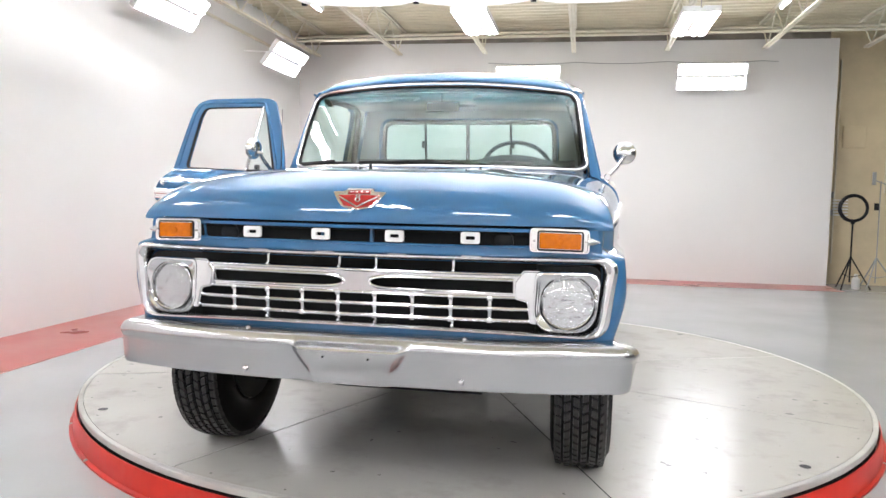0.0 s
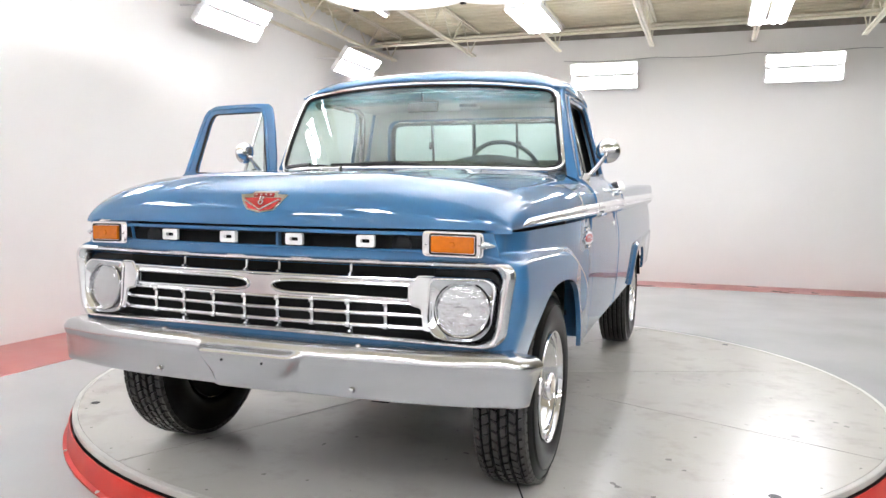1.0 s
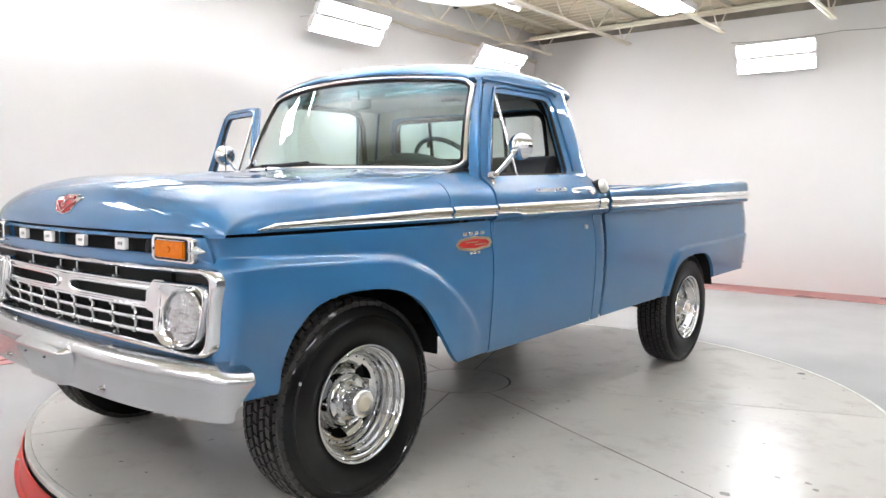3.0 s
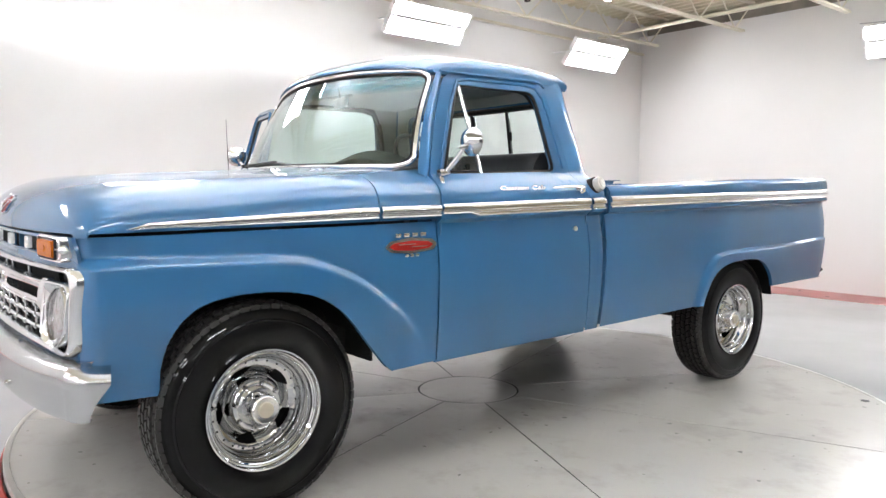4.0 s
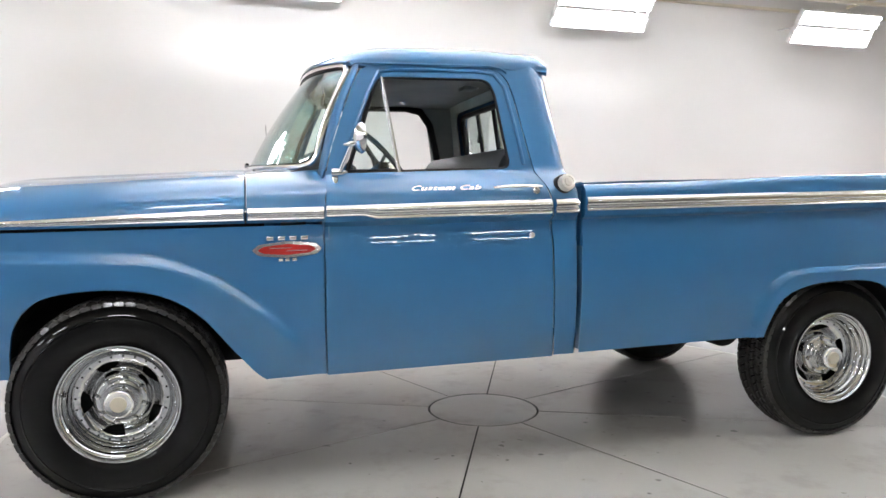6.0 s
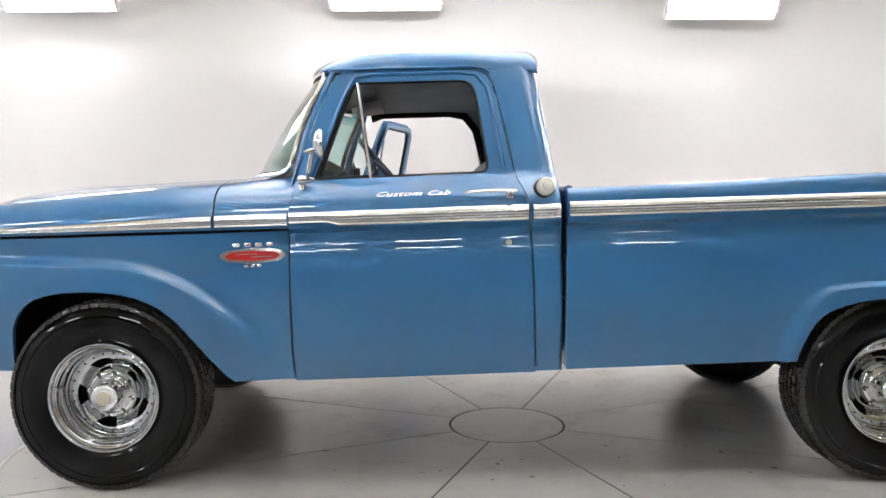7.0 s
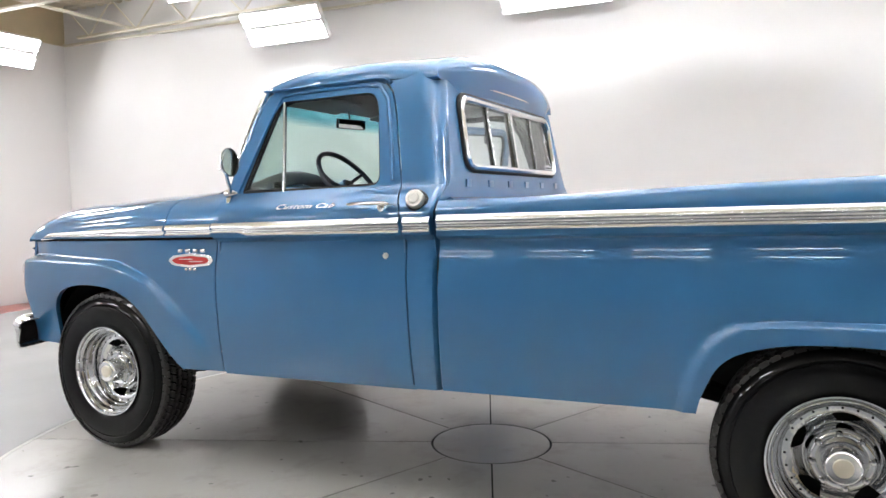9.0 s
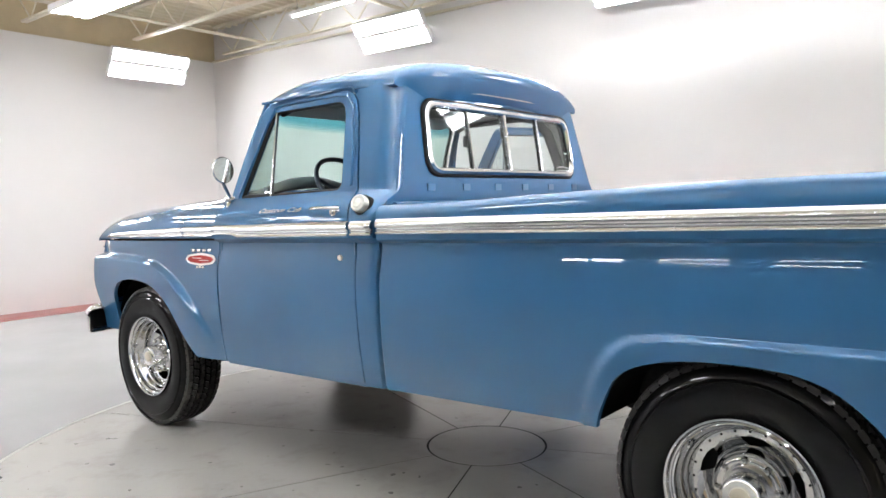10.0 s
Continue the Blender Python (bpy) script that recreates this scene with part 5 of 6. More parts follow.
    tube(bm, [(bx - 0.018, 0.826, 1.290), (bx + 0.004, 0.828, 1.270), (bx + 0.012, 0.828, 1.250)], [0.013, 0.012, 0.008], 10)
    tube(bm, [(bx + 0.010, 0.848, 1.300), (bx + 0.052, 0.868, 1.350), (bx + 0.086, 0.882, 1.400)], [0.010, 0.0125, 0.009], 10, squash=0.7)
    arm = part("mirror_arm", bm, CHROME, ob, "chrome mirror arm", **k)
    bm = bmesh.new()
    tube(bm, [(bx + 0.088, 0.850, 1.402), (bx + 0.088, 0.872, 1.404), (bx + 0.088, 0.905, 1.410)], [0.003, 0.010, 0.012], 10)
    part("ball_joint", bm, CHROME, arm, **k)
    bm = bmesh.new()
    turn = Euler((radians(2), 0, radians(6))).to_matrix()
    lathe(bm, [(-0.030, 0.0), (-0.029, 0.012), (-0.024, 0.034), (-0.012, 0.055), (0.0, 0.063), (0.004, 0.063), (0.006, 0.058)], 28, "y")
    bmesh.ops.rotate(bm, verts=bm.verts[:], matrix=turn)
    bmesh.ops.translate(bm, verts=bm.verts[:], vec=(bx + 0.094, 0.918, 1.428))
    part("mirror_head", bm, CHROME, arm, "round chrome mirror", **k)
    bm = bmesh.new()
    lathe(bm, [(0.006, 0.0), (0.006, 0.058), (0.009, 0.058), (0.009, 0.0)], 28, "y")
    bmesh.ops.rotate(bm, verts=bm.verts[:], matrix=turn)
    bmesh.ops.translate(bm, verts=bm.verts[:], vec=(bx + 0.094, 0.918, 1.428))
    part("mirror_glass", bm, MIRROR, arm, **k)
    return ob


driver_door = door(False)
passenger_door = door(True)
HINGE = Vector((-0.965, 0.795, 0))
passenger_door.matrix_basis = Matrix.Translation(HINGE) @ Matrix.Rotation(radians(75), 4, "Z") @ Matrix.Translation(-HINGE)

# trims, emblems and cap on fixed panels
for s in (False, True):
    k = dict(rake=True, mirrored=s)
    part("hood_trim", trim_strip(-0.466, 0.470, 1.112, 1.160, lambda y, z: hood_w(y) - 0.002 - 0.30 * (1 - smooth(-0.3, 0.4, y)) * max(0, z - 1.125) ** 1.4, 0.85, n=40), BRIGHT, hood, "bright side trim tapering to a point", **k)
    part("cowl_trim", trim_strip(0.485, 0.775, 1.112, 1.162, lambda y, z: 0.974 + 0.014 * smooth(0.48, 0.78, y)), BRIGHT, cowl, "bright side trim", **k)
    part("corner_trim", trim_strip(1.757, 1.868, 1.108, 1.170, lambda y, z: quarter_at(y, max(z, 1.1))[0], n=10), BRIGHT, quarters[s], "ribbed bright trim", **k)
    bm = skin(rounded([(0.498, 0.998), (0.525, 1.020), (0.633, 1.031), (0.745, 1.020), (0.768, 0.998), (0.745, 0.976), (0.633, 0.965), (0.525, 0.976)], 0.008, 3),
              lambda y, z: (fender_x(y, z) + 0.008, y, z), 0.03, thick=0.010)
    badge = part("side_badge", bm, BRIGHT, fenders[s], "chrome oval badge with red field", **k)
    bm = skin(rounded([(0.520, 0.998), (0.545, 1.012), (0.633, 1.019), (0.722, 1.012), (0.746, 0.998), (0.722, 0.984), (0.633, 0.977), (0.545, 0.984)], 0.006, 3),
              lambda y, z: (fender_x(y, z) + 0.0105, y, z), 0.03, thick=0.003)
    part("enamel", bm, RED, badge, "red enamel field", **k)
    for y0, y1, z in ((0.566, 0.650, 1.0045), (0.630, 0.712, 0.9935)):
        bm = bmesh.new()
        box(bm, (fender_x(0.633, z) + 0.0125, (y0 + y1) / 2, z), (0.002, y1 - y0, 0.0035))
        part("script_bar", bm, BRIGHT, badge, "pale thin line", **k)
    for j in range(4):
        bm = bmesh.new()
        y = 0.568 + 0.044 * j
        box(bm, (fender_x(y, 1.036) + 0.004, y, 1.0415), (0.008, 0.028, 0.016), bevel=0.003)
        part("badge_block", bm, BRIGHT, badge, "tiny chrome block", **k)
    for j in range(3):
        bm = bmesh.new()
        y = 0.608 + 0.026 * j
        box(bm, (fender_x(y, 0.966) + 0.006, y, 0.9575), (0.008, 0.018, 0.011), bevel=0.002)
        part("badge_block", bm, BRIGHT, badge, "tiny chrome block", **k)
# fuel cap on the driver's side cab corner
bm = bmesh.new()
lathe(bm, [(-0.03, 0.044), (0.006, 0.044), (0.010, 0.040)], 24, "x")
bmesh.ops.rotate(bm, verts=bm.verts[:], matrix=Euler((0, radians(-18), radians(8))).to_matrix())
bmesh.ops.translate(bm, verts=bm.verts[:], vec=(0.966, 1.805, 1.232))
neck = part("fuel_neck", bm, SEAL, quarters[0], rake=True)
bm = bmesh.new()
lathe(bm, [(0.008, 0.036), (0.032, 0.036), (0.040, 0.033), (0.042, 0.024), (0.038, 0.022), (0.044, 0.018), (0.046, 0.0)], 28, "x")
bmesh.ops.rotate(bm, verts=bm.verts[:], matrix=Euler((0, radians(-18), radians(8))).to_matrix())
bmesh.ops.translate(bm, verts=bm.verts[:], vec=(0.966, 1.805, 1.232))
part("fuel_cap", bm, CAP_METAL, quarters[0], "round metal fuel cap", rake=True)
# antenna
bm = bmesh.new()
lathe(bm, [(1.27, 0.018), (1.30, 0.014), (1.315, 0.008), (1.32, 0.0)], 12, "z", (-0.86, 0.62, 0))
tube(bm, [(-0.86, 0.62, 1.315), (-0.845, 0.60, 1.64)], [0.003, 0.0018], 6)
part("antenna", bm, BLACK, truck, "thin black whip antenna", rake=True)

# ------------------------------------------------------------ bed
bed_low = curve([(0.46, 0.944), (0.56, 0.958), (0.72, 0.973), (0.85, 0.978), (0.92, 0.976), (0.97, 0.9713), (1.01, 0.9650), (1.04, 0.9595), (1.06, 0.9566), (1.08, 0.9552)])
RAILZ, RAILR = 1.188, 0.042
rail_rise = lambda y: 0.026 * smooth(1.95, 3.4, y)


bed_crest = curve([(2.78, 0.50), (2.84, 0.66), (2.90, 0.745), (2.98, 0.790), (3.15, 0.803), (3.7, 0.803), (4.45, 0.822)])


def bed_x(y, z):
    t = smooth(1.077, 1.092, z)
    x = bed_low(min(z, 1.08)) * (1 - t) + 0.989 * t
    if y > 2.74:
        d = (bed_crest(y) - z) / math.hypot(1, (bed_crest(y + 0.01) - bed_crest(y - 0.01)) / 0.02)
        w = 1 + 1.6 * smooth(3.0, 2.86, y)
        x += 0.024 * smooth(-0.011 * w, 0.009 * w, d) * smooth(2.76, 2.80, y) * (1 - 0.5 * smooth(3.6, 4.2, y))
    return x - 0.012 * smooth(4.30, 4.45, y) ** 2


def bed_at(y, s):
    if s <= RAILZ:
        return (bed_x(y, s), y, s)
    x, lift = bed_x(y, RAILZ), rail_rise(y) * smooth(RAILZ, RAILZ + 0.03, s)
    a = (s - RAILZ) / RAILR
    if a <= math.pi / 2:
        return (x - RAILR + RAILR * math.cos(a), y, RAILZ + RAILR * math.sin(a) + lift)
    return (x - RAILR - (a - math.pi / 2) * RAILR, y, RAILZ + RAILR + lift)


arch_rear = flowing([(2.838, 0.492), (2.850, 0.54), (2.875, 0.60), (2.905, 0.655), (2.96, 0.700), (3.05, 0.730), (3.15, 0.745), (3.29, 0.748), (3.42, 0.738), (3.52, 0.705), (3.60, 0.645), (3.65, 0.585), (3.675, 0.535)])
stop = RAILZ + RAILR * 1.5708 + 0.055
bed_outline = [(1.897, stop), (1.897, 1.0), (1.899, 0.487)] + arch_rear + [(4.40, 0.528), (4.425, 0.60), (4.440, 0.90), (4.435, 1.10), (4.42, stop)]
bed_sides = mirrored_pair("bed_side", lambda: skin(bed_outline, bed_at, 0.0175, thick=0.006, step2=0.0072), PAINT, truck)
for s in (False, True):
    k = dict(rake=True, mirrored=s)
    part("arch_lip", arch_lip(arch_rear, bed_x), PAINT, bed_sides[s], **k)
    part("bed_trim", trim_strip(1.903, 4.425, 1.113, 1.176, lambda y, z: bed_x(y, max(z, 1.1))), BRIGHT, bed_sides[s], "long ribbed bright trim", **k)
    bm = bmesh.new()
    box(bm, (0.862, 3.16, 0.99), (0.012, 2.50, 0.47))
    part("inner_wall", bm, PAINT_IN, bed_sides[s], **k)
    bm = bmesh.new()
    grid(bm, span(0.5, 0.96, 6), (0, 1), lambda z, t: (bed_x(1.9, z) - 0.06 * t, 1.899 + 0.002 * t, z))
    thicken(bm, 0.005)
    part("front_fold", bm, PAINT_IN, bed_sides[s], **k)
bm = bmesh.new()
box(bm, (0, 3.16, 0.775), (1.73, 2.50, 0.03))
for i in range(9):
    box(bm, (-0.72 + 0.18 * i, 3.16, 0.795), (0.09, 2.48, 0.014))
part("bed_floor", bm, PAINT_IN, truck, "ribbed blue bed floor", rake=True)
for s in (-1, 1):
    bm = bmesh.new()
    box(bm, (s * 0.735, 3.26, 0.85), (0.29, 1.00, 0.17), bevel=0.02)
    part("wheel_house", bm, PAINT_IN, truck, rake=True)
bm = bmesh.new()
box(bm, (0, 1.915, 1.0), (1.88, 0.03, 0.44))
tube(bm, [(-0.90, 1.915, 1.222), (0.90, 1.915, 1.222)], 0.02, 8)
part("bed_front", bm, PAINT, truck, rake=True)
bm = bmesh.new()
box(bm, (0, 1.888, 0.90), (1.60, 0.03, 0.56))
part("bed_gap_panel", bm, DARK, truck, rake=True)
bm = bmesh.new()
box(bm, (0, 4.425, 0.97), (1.72, 0.04, 0.50), bevel=0.01)
tailgate = part("tailgate", bm, PAINT, truck, "closed blue tailgate", rake=True)
bm = bmesh.new()
box(bm, (0, 4.452, 0.97), (1.3, 0.012, 0.20), bevel=0.004)
part("tailgate_panel", bm, WHITE_ENAMEL, tailgate, rake=True)
for s in (False, True):
    bm = bmesh.new()
    box(bm, (0.90, 4.448, 0.80), (0.09, 0.03, 0.20), bevel=0.012)
    part("tail_light", bm, RED, truck, "red tail light", rake=True, mirrored=s)
bm = bmesh.new()
box(bm, (0, 4.50, 0.565), (1.66, 0.10, 0.12), bevel=0.015)
part("rear_bumper", bm, BLACK, truck, "black rear step bumper", rake=True)
bm = bmesh.new()
tube(bm, [(0.80, 4.40, 0.54), (0.90, 4.48, 0.545), (0.935, 4.50, 0.585)], 0.018, 6)
part("bumper_end", bm, BLACK, truck, rake=True)

# ------------------------------------------------------------ under the body
bm = bmesh.new()
for s in (-1, 1):
    box(bm, (s * 0.42, 1.75, 0.53), (0.07, 4.6, 0.14))
for y in (0.6, 1.6, 2.4, 3.9):
    box(bm, (0, y, 0.52), (0.84, 0.08, 0.10))
box(bm, (0, 1.30, 0.53), (1.72, 1.02, 0.03))
part("chassis", bm, DARK, truck, "black ladder chassis", rake=True)
bm = bmesh.new()
tube(bm, [(-0.72, 3.277, 0.40), (0.72, 3.277, 0.40)], 0.045, 12)
lathe(bm, [(-0.12, 0.05), (-0.08, 0.12), (0.08, 0.12), (0.12, 0.05)], 20, "x", (0, 3.277, 0.40))
tube(bm, [(0, 3.2, 0.41), (0, 1.2, 0.50)], 0.035, 10)
part("rear_axle", bm, DARK, truck)
bm = bmesh.new()
tube(bm, [(-0.72, 0, 0.36), (-0.3, 0.02, 0.30), (0.3, 0.02, 0.30), (0.72, 0, 0.36)], 0.04, 10)
part("front_axle", bm, DARK, truck)
for s in (-1, 1):
    bm = bmesh.new()
    pts = [(s * 0.56, 3.277 - 0.68 + 1.36 * i / 12, 0.44 - 0.10 * math.sin(math.pi * i / 12) + 0.11) for i in range(13)]
    for j in range(4):
        tube(bm, [(x, 3.277 + (y - 3.277) * (1 - 0.18 * j), z - 0.014 * j) for x, y, z in pts], 0.012, 4, squash=2.6)
    part("leaf_spring", bm, DARK, truck)
bm = bmesh.new()
tube(bm, [(-0.35, 0.6, 0.44), (-0.35, 1.6, 0.42), (-0.30, 2.0, 0.42), (-0.30, 2.7, 0.42)], 0.03, 8)
lathe(bm, [(1.9, 0.0), (1.9, 0.08), (2.5, 0.08), (2.5, 0.0)], 16, "y", (-0.30, 0, 0.43))
part("exhaust", bm, DARK, truck)


def liner(yc, r, x0, x1, a0, a1):
    bm = bmesh.new()
    grid(bm, span(radians(a0), radians(a1), 20), (x0, x1), lambda a, x: (x, yc + r * math.cos(a), 0.43 + r * math.sin(a)))
    bmesh.ops.solidify(bm, geom=bm.faces[:], thickness=0.006)
    return bm


for s in (False, True):
    part("wheel_liner", liner(0.01, 0.465, 0.55, 0.885, 26, 168), DARK, truck, mirrored=s)
    part("wheel_liner", liner(3.26, 0.46, 0.60, 0.955, 12, 168), DARK, truck, mirrored=s)
    for c, z in (((0.56, 0.05, 0.72), (0.012, 0.95, 0.40)), ((0.60, 3.26, 0.79), (0.012, 0.80, 0.16))):
        bm = bmesh.new()
        box(bm, c, z)
        part("inner_fender", bm, DARK, truck, mirrored=s)
    for c, z in (((0.78, 0.50, 0.60), (0.20, 0.012, 0.20)), ((0.74, -0.46, 0.70), (0.20, 0.012, 0.26))):
        bm = bmesh.new()
        box(bm, c, z)
        part("splash_shield", bm, DARK, truck, mirrored=s)

# ------------------------------------------------------------ inside the cab
bm = bmesh.new()
grid(bm, span(-0.80, 0.80, 20), range(9), lambda x, k: (x, *[(0.60, 1.290), (0.70, 1.318), (0.80, 1.325), (0.90, 1.318), (0.935, 1.30), (0.94, 1.26), (0.92, 1.24), (0.92, 1.10), (0.86, 0.98)][k]))
thicken(bm, 0.01)
dash = part("dashboard", bm, VINYL, truck, "black padded dashboard", rake=True)
bm = bmesh.new()
grid(bm, span(0.08, 0.74, 18), span(0, 1, 8), lambda x, t: (x, 0.72 + 0.22 * t, 1.320 + 0.092 * max(0.0, math.sin(math.pi * (x - 0.08) / 0.66)) ** 0.8 * math.sin(math.pi * min(1, t * 0.7 + 0.2))))
thicken(bm, 0.008)
part("instrument_hood", bm, VINYL, dash, rake=True)
bm = bmesh.new()
box(bm, (0.41, 0.945, 1.235), (0.44, 0.01, 0.10), bevel=0.006)
part("instrument_panel", bm, BRIGHT, dash, rake=True)
SW = Vector((0.41, 1.14, 1.335))


def on_wheel(a, r=0.198):
    """A point on the rim; the top leans forward."""
    return SW + Vector((r * math.cos(a), -r * math.sin(a) * 0.63, r * math.sin(a) * 0.777))


bm = bmesh.new()
ring = [on_wheel(2 * math.pi * i / 48) for i in range(48)]
tube(bm, ring, 0.0125, 10, closed=True)
wheel = part("steering_wheel", bm, BLUE_BLACK, truck, "dark blue thin-rimmed steering wheel", rake=True)
hub = SW + Vector((0, -0.039, -0.031))
bm = bmesh.new()
for a in (radians(20), radians(160), radians(270)):
    p = on_wheel(a, 0.2)
    tube(bm, [p, p.lerp(hub, 0.5) + Vector((0, -0.01, 0)), hub], [0.009, 0.009, 0.014], 8)
part("spoke", bm, BLUE_BLACK, wheel, rake=True)
bm = bmesh.new()
tube(bm, [hub + Vector((0, 0.03, 0.02)), hub, hub + Vector((0, -0.42, -0.28))], [0.04, 0.045, 0.03], 14)
part("steering_column", bm, PAINT_IN, wheel, rake=True)
bm = bmesh.new()
tube(bm, [hub + Vector((0.0, 0.035, 0.022)), hub + Vector((0, 0.045, 0.028))], [0.032, 0.02], 14)
tube(bm, [hub + Vector((0.03, -0.06, -0.02)), hub + Vector((0.18, 0.02, 0.05))], [0.005, 0.005], 6)
part("horn_button", bm, CHROME, wheel, rake=True)


def bench():
    bm = bmesh.new()
    prism(bm, rounded([(1.48, 1.02), (1.62, 1.04), (1.735, 1.36), (1.715, 1.405), (1.65, 1.41), (1.60, 1.36)], 0.035, 5), -0.74, 0.74, "x")
    return bm


seat = part("bench_seat", bench(), VINYL, truck, "charcoal vinyl bench seat", rake=True)
bm = bmesh.new()
prism(bm, rounded([(1.05, 0.86), (1.62, 0.82), (1.62, 1.02), (1.10, 1.06), (1.03, 1.0)], 0.05, 5), -0.74, 0.74, "x")
part("seat_cushion", bm, VINYL, seat, rake=True)
bm = bmesh.new()
box(bm, (0, 1.30, 0.60), (1.7, 1.05, 0.03))
box(bm, (0, 0.70, 0.85), (1.7, 0.03, 0.5))
part("cab_floor", bm, VINYL, truck, rake=True)
aim = Euler((radians(-4), 0, radians(-14.5))).to_matrix()
bm = bmesh.new()
box(bm, (0, 0, 0), (0.205, 0.02, 0.055), aim, bevel=0.009)
bmesh.ops.translate(bm, verts=bm.verts[:], vec=(0.0, 0.885, 1.680))
tube(bm, [(0.0, 0.880, 1.70), (0.0, 0.872, 1.758)], 0.005, 6)
rear_mirror = part("rear_view_mirror", bm, BLACK, truck, "inside mirror on a stalk", rake=True)
bm = bmesh.new()
box(bm, (0, 0, 0), (0.196, 0.003, 0.047), aim)
bmesh.ops.translate(bm, verts=bm.verts[:], vec=Vector((0.0, 0.885, 1.680)) + aim @ Vector((0, 0.0115, 0)))
part("mirror_glass", bm, MIRROR, rear_mirror, rake=True)
for x in (-0.40, 0.40):
    bm = bmesh.new()
    box(bm, (x, 0.985, 1.735), (0.46, 0.17, 0.016), Euler((radians(10), 0, 0)).to_matrix(), bevel=0.006)
    part("sun_visor", bm, LINER, truck, "folded-up grey sun visor", rake=True)
bm = bmesh.new()
box(bm, (0.02, 1.66, 1.764), (0.12, 0.08, 0.02), bevel=0.005)
part("dome_lamp", bm, GREY_PLASTIC, truck, rake=True)
bm = bmesh.new()
box(bm, (-0.06, 0.958, 1.20), (0.30, 0.012, 0.06), bevel=0.004)
part("radio", bm, BRIGHT, dash, rake=True)

# ------------------------------------------------------------ wheels
TYRE_R, TYRE_W = 0.398, 0.225


def wheel_set():
    """A wheel about the x axis, its outer face to +x, centre at the origin."""
    e = new("wheel")
    e.empty_display_size = 0.1
    hw = TYRE_W / 2
    side = [(hw - 0.012, 0.222), (hw - 0.004, 0.232), (hw + 0.006, 0.262), (hw + 0.010, 0.295), (hw + 0.006, 0.330), (hw - 0.006, 0.360), (hw - 0.020, 0.378), (hw - 0.036, 0.386)]
    prof = side + [(x, 0.388) for x in (0.05, 0.0, -0.05)] + [(-x, r) for x, r in reversed(side)]
    bm = bmesh.new()
    lathe(bm, prof, 96, "x", closed=True)
    lathe(bm, [(hw + 0.003, 0.327), (hw + 0.0085, 0.333), (hw + 0.002, 0.340)], 72, "x", closed=True)
    part("tyre", bm, RUBBER, e, "black rubber tyre with glossy sidewall")
    # tread blocks
    bm = bmesh.new()
    cols = ((-0.088, 0.027), (-0.052, 0.025), (-0.0175, 0.0235), (0.0175, 0.0235), (0.052, 0.025), (0.088, 0.027))
    n = 60
    for c, (x, w) in enumerate(cols):
        for k in range(n):
            a0 = 2 * math.pi * (k + 0.5 * (c % 2)) / n
            a1 = a0 + 2 * math.pi / n * 0.76
            sk = 0.012 * (1 if c % 2 else -1)
            top, low = (0.400, 0.386) if abs(x) < 0.08 else (0.3965, 0.380)
            vs_ = []
            for r in (low, top):
                g = 0 if r == low else 0.002
                for xx, aa_ in ((x - w / 2 + g, a0 + sk), (x + w / 2 - g, a0 - sk), (x + w / 2 - g, a1 - sk), (x - w / 2 + g, a1 + sk)):
                    rr = r - (0.010 if abs(xx) > 0.098 and r == top else 0)
                    vs_.append(bm.verts.new((xx, rr * math.cos(aa_), rr * math.sin(aa_))))
            b0, t0_ = vs_[:4], vs_[4:]
            bm.faces.new(t0_)
            for i in range(4):
                bm.faces.new((b0[i], b0[(i + 1) % 4], t0_[(i + 1) % 4], t0_[i]))
    # shoulder lugs down the sidewall edge
    for k in range(n):
        a0 = 2 * math.pi * k / n
        a1 = a0 + 2 * math.pi / n * 0.80
        for s in (-1, 1):
            vs_ = [bm.verts.new((s * x, r * math.cos(a), r * math.sin(a))) for x, r in ((hw - 0.014, 0.391), (hw - 0.008, 0.374)) for a in (a0, a1)]
            w_ = [bm.verts.new((s * (x - 0.012), r * math.cos(a), r * math.sin(a))) for x, r in ((hw - 0.014, 0.391), (hw - 0.008, 0.374)) for a in (a0, a1)]
            bm.faces.new((vs_[0], vs_[1], vs_[3], vs_[2]))
            for i, j in ((0, 1), (1, 3), (3, 2), (2, 0)):
                bm.faces.new((vs_[i], vs_[j], w_[j], w_[i]))
    bmesh.ops.recalc_face_normals(bm, faces=bm.faces[:])
    part("tread", bm, TREAD, e, "blocky all-terrain tread")["kind"] = "stuff"
    # rim
    bm = bmesh.new()
    lathe(bm, [(-0.10, 0.218), (hw - 0.012, 0.224), (hw + 0.001, 0.2285), (hw + 0.007, 0.2265), (hw + 0.007, 0.2205), (hw + 0.001, 0.2165), (hw - 0.010, 0.2145), (hw - 0.013, 0.211),
               (hw - 0.011, 0.206), (hw - 0.015, 0.2025), (hw - 0.034, 0.200), (hw - 0.038, 0.197), (hw - 0.036, 0.192), (hw - 0.040, 0.189), (hw - 0.060, 0.187), (hw - 0.064, 0.184),
               (hw - 0.062, 0.180), (hw - 0.066, 0.1775), (hw - 0.088, 0.1765), (-0.09, 0.176)], 96, "x", closed=True)
    rim = part("rim", bm, CHROME, e, "chrome stepped steel rim", sharp=32)
    # disc with five windows
    D = hw - 0.088

    def disc_at(y, z):
        r = math.hypot(y, z)
        x = D - 0.004 * smooth(0.158, 0.150, r) - 0.030 * smooth(0.152, 0.112, r)
        return (x, y, z)
    outer_ = [(0.1785 * math.cos(a), 0.1785 * math.sin(a)) for a in [2 * math.pi * i / 72 for i in range(72)]]
    holes = []
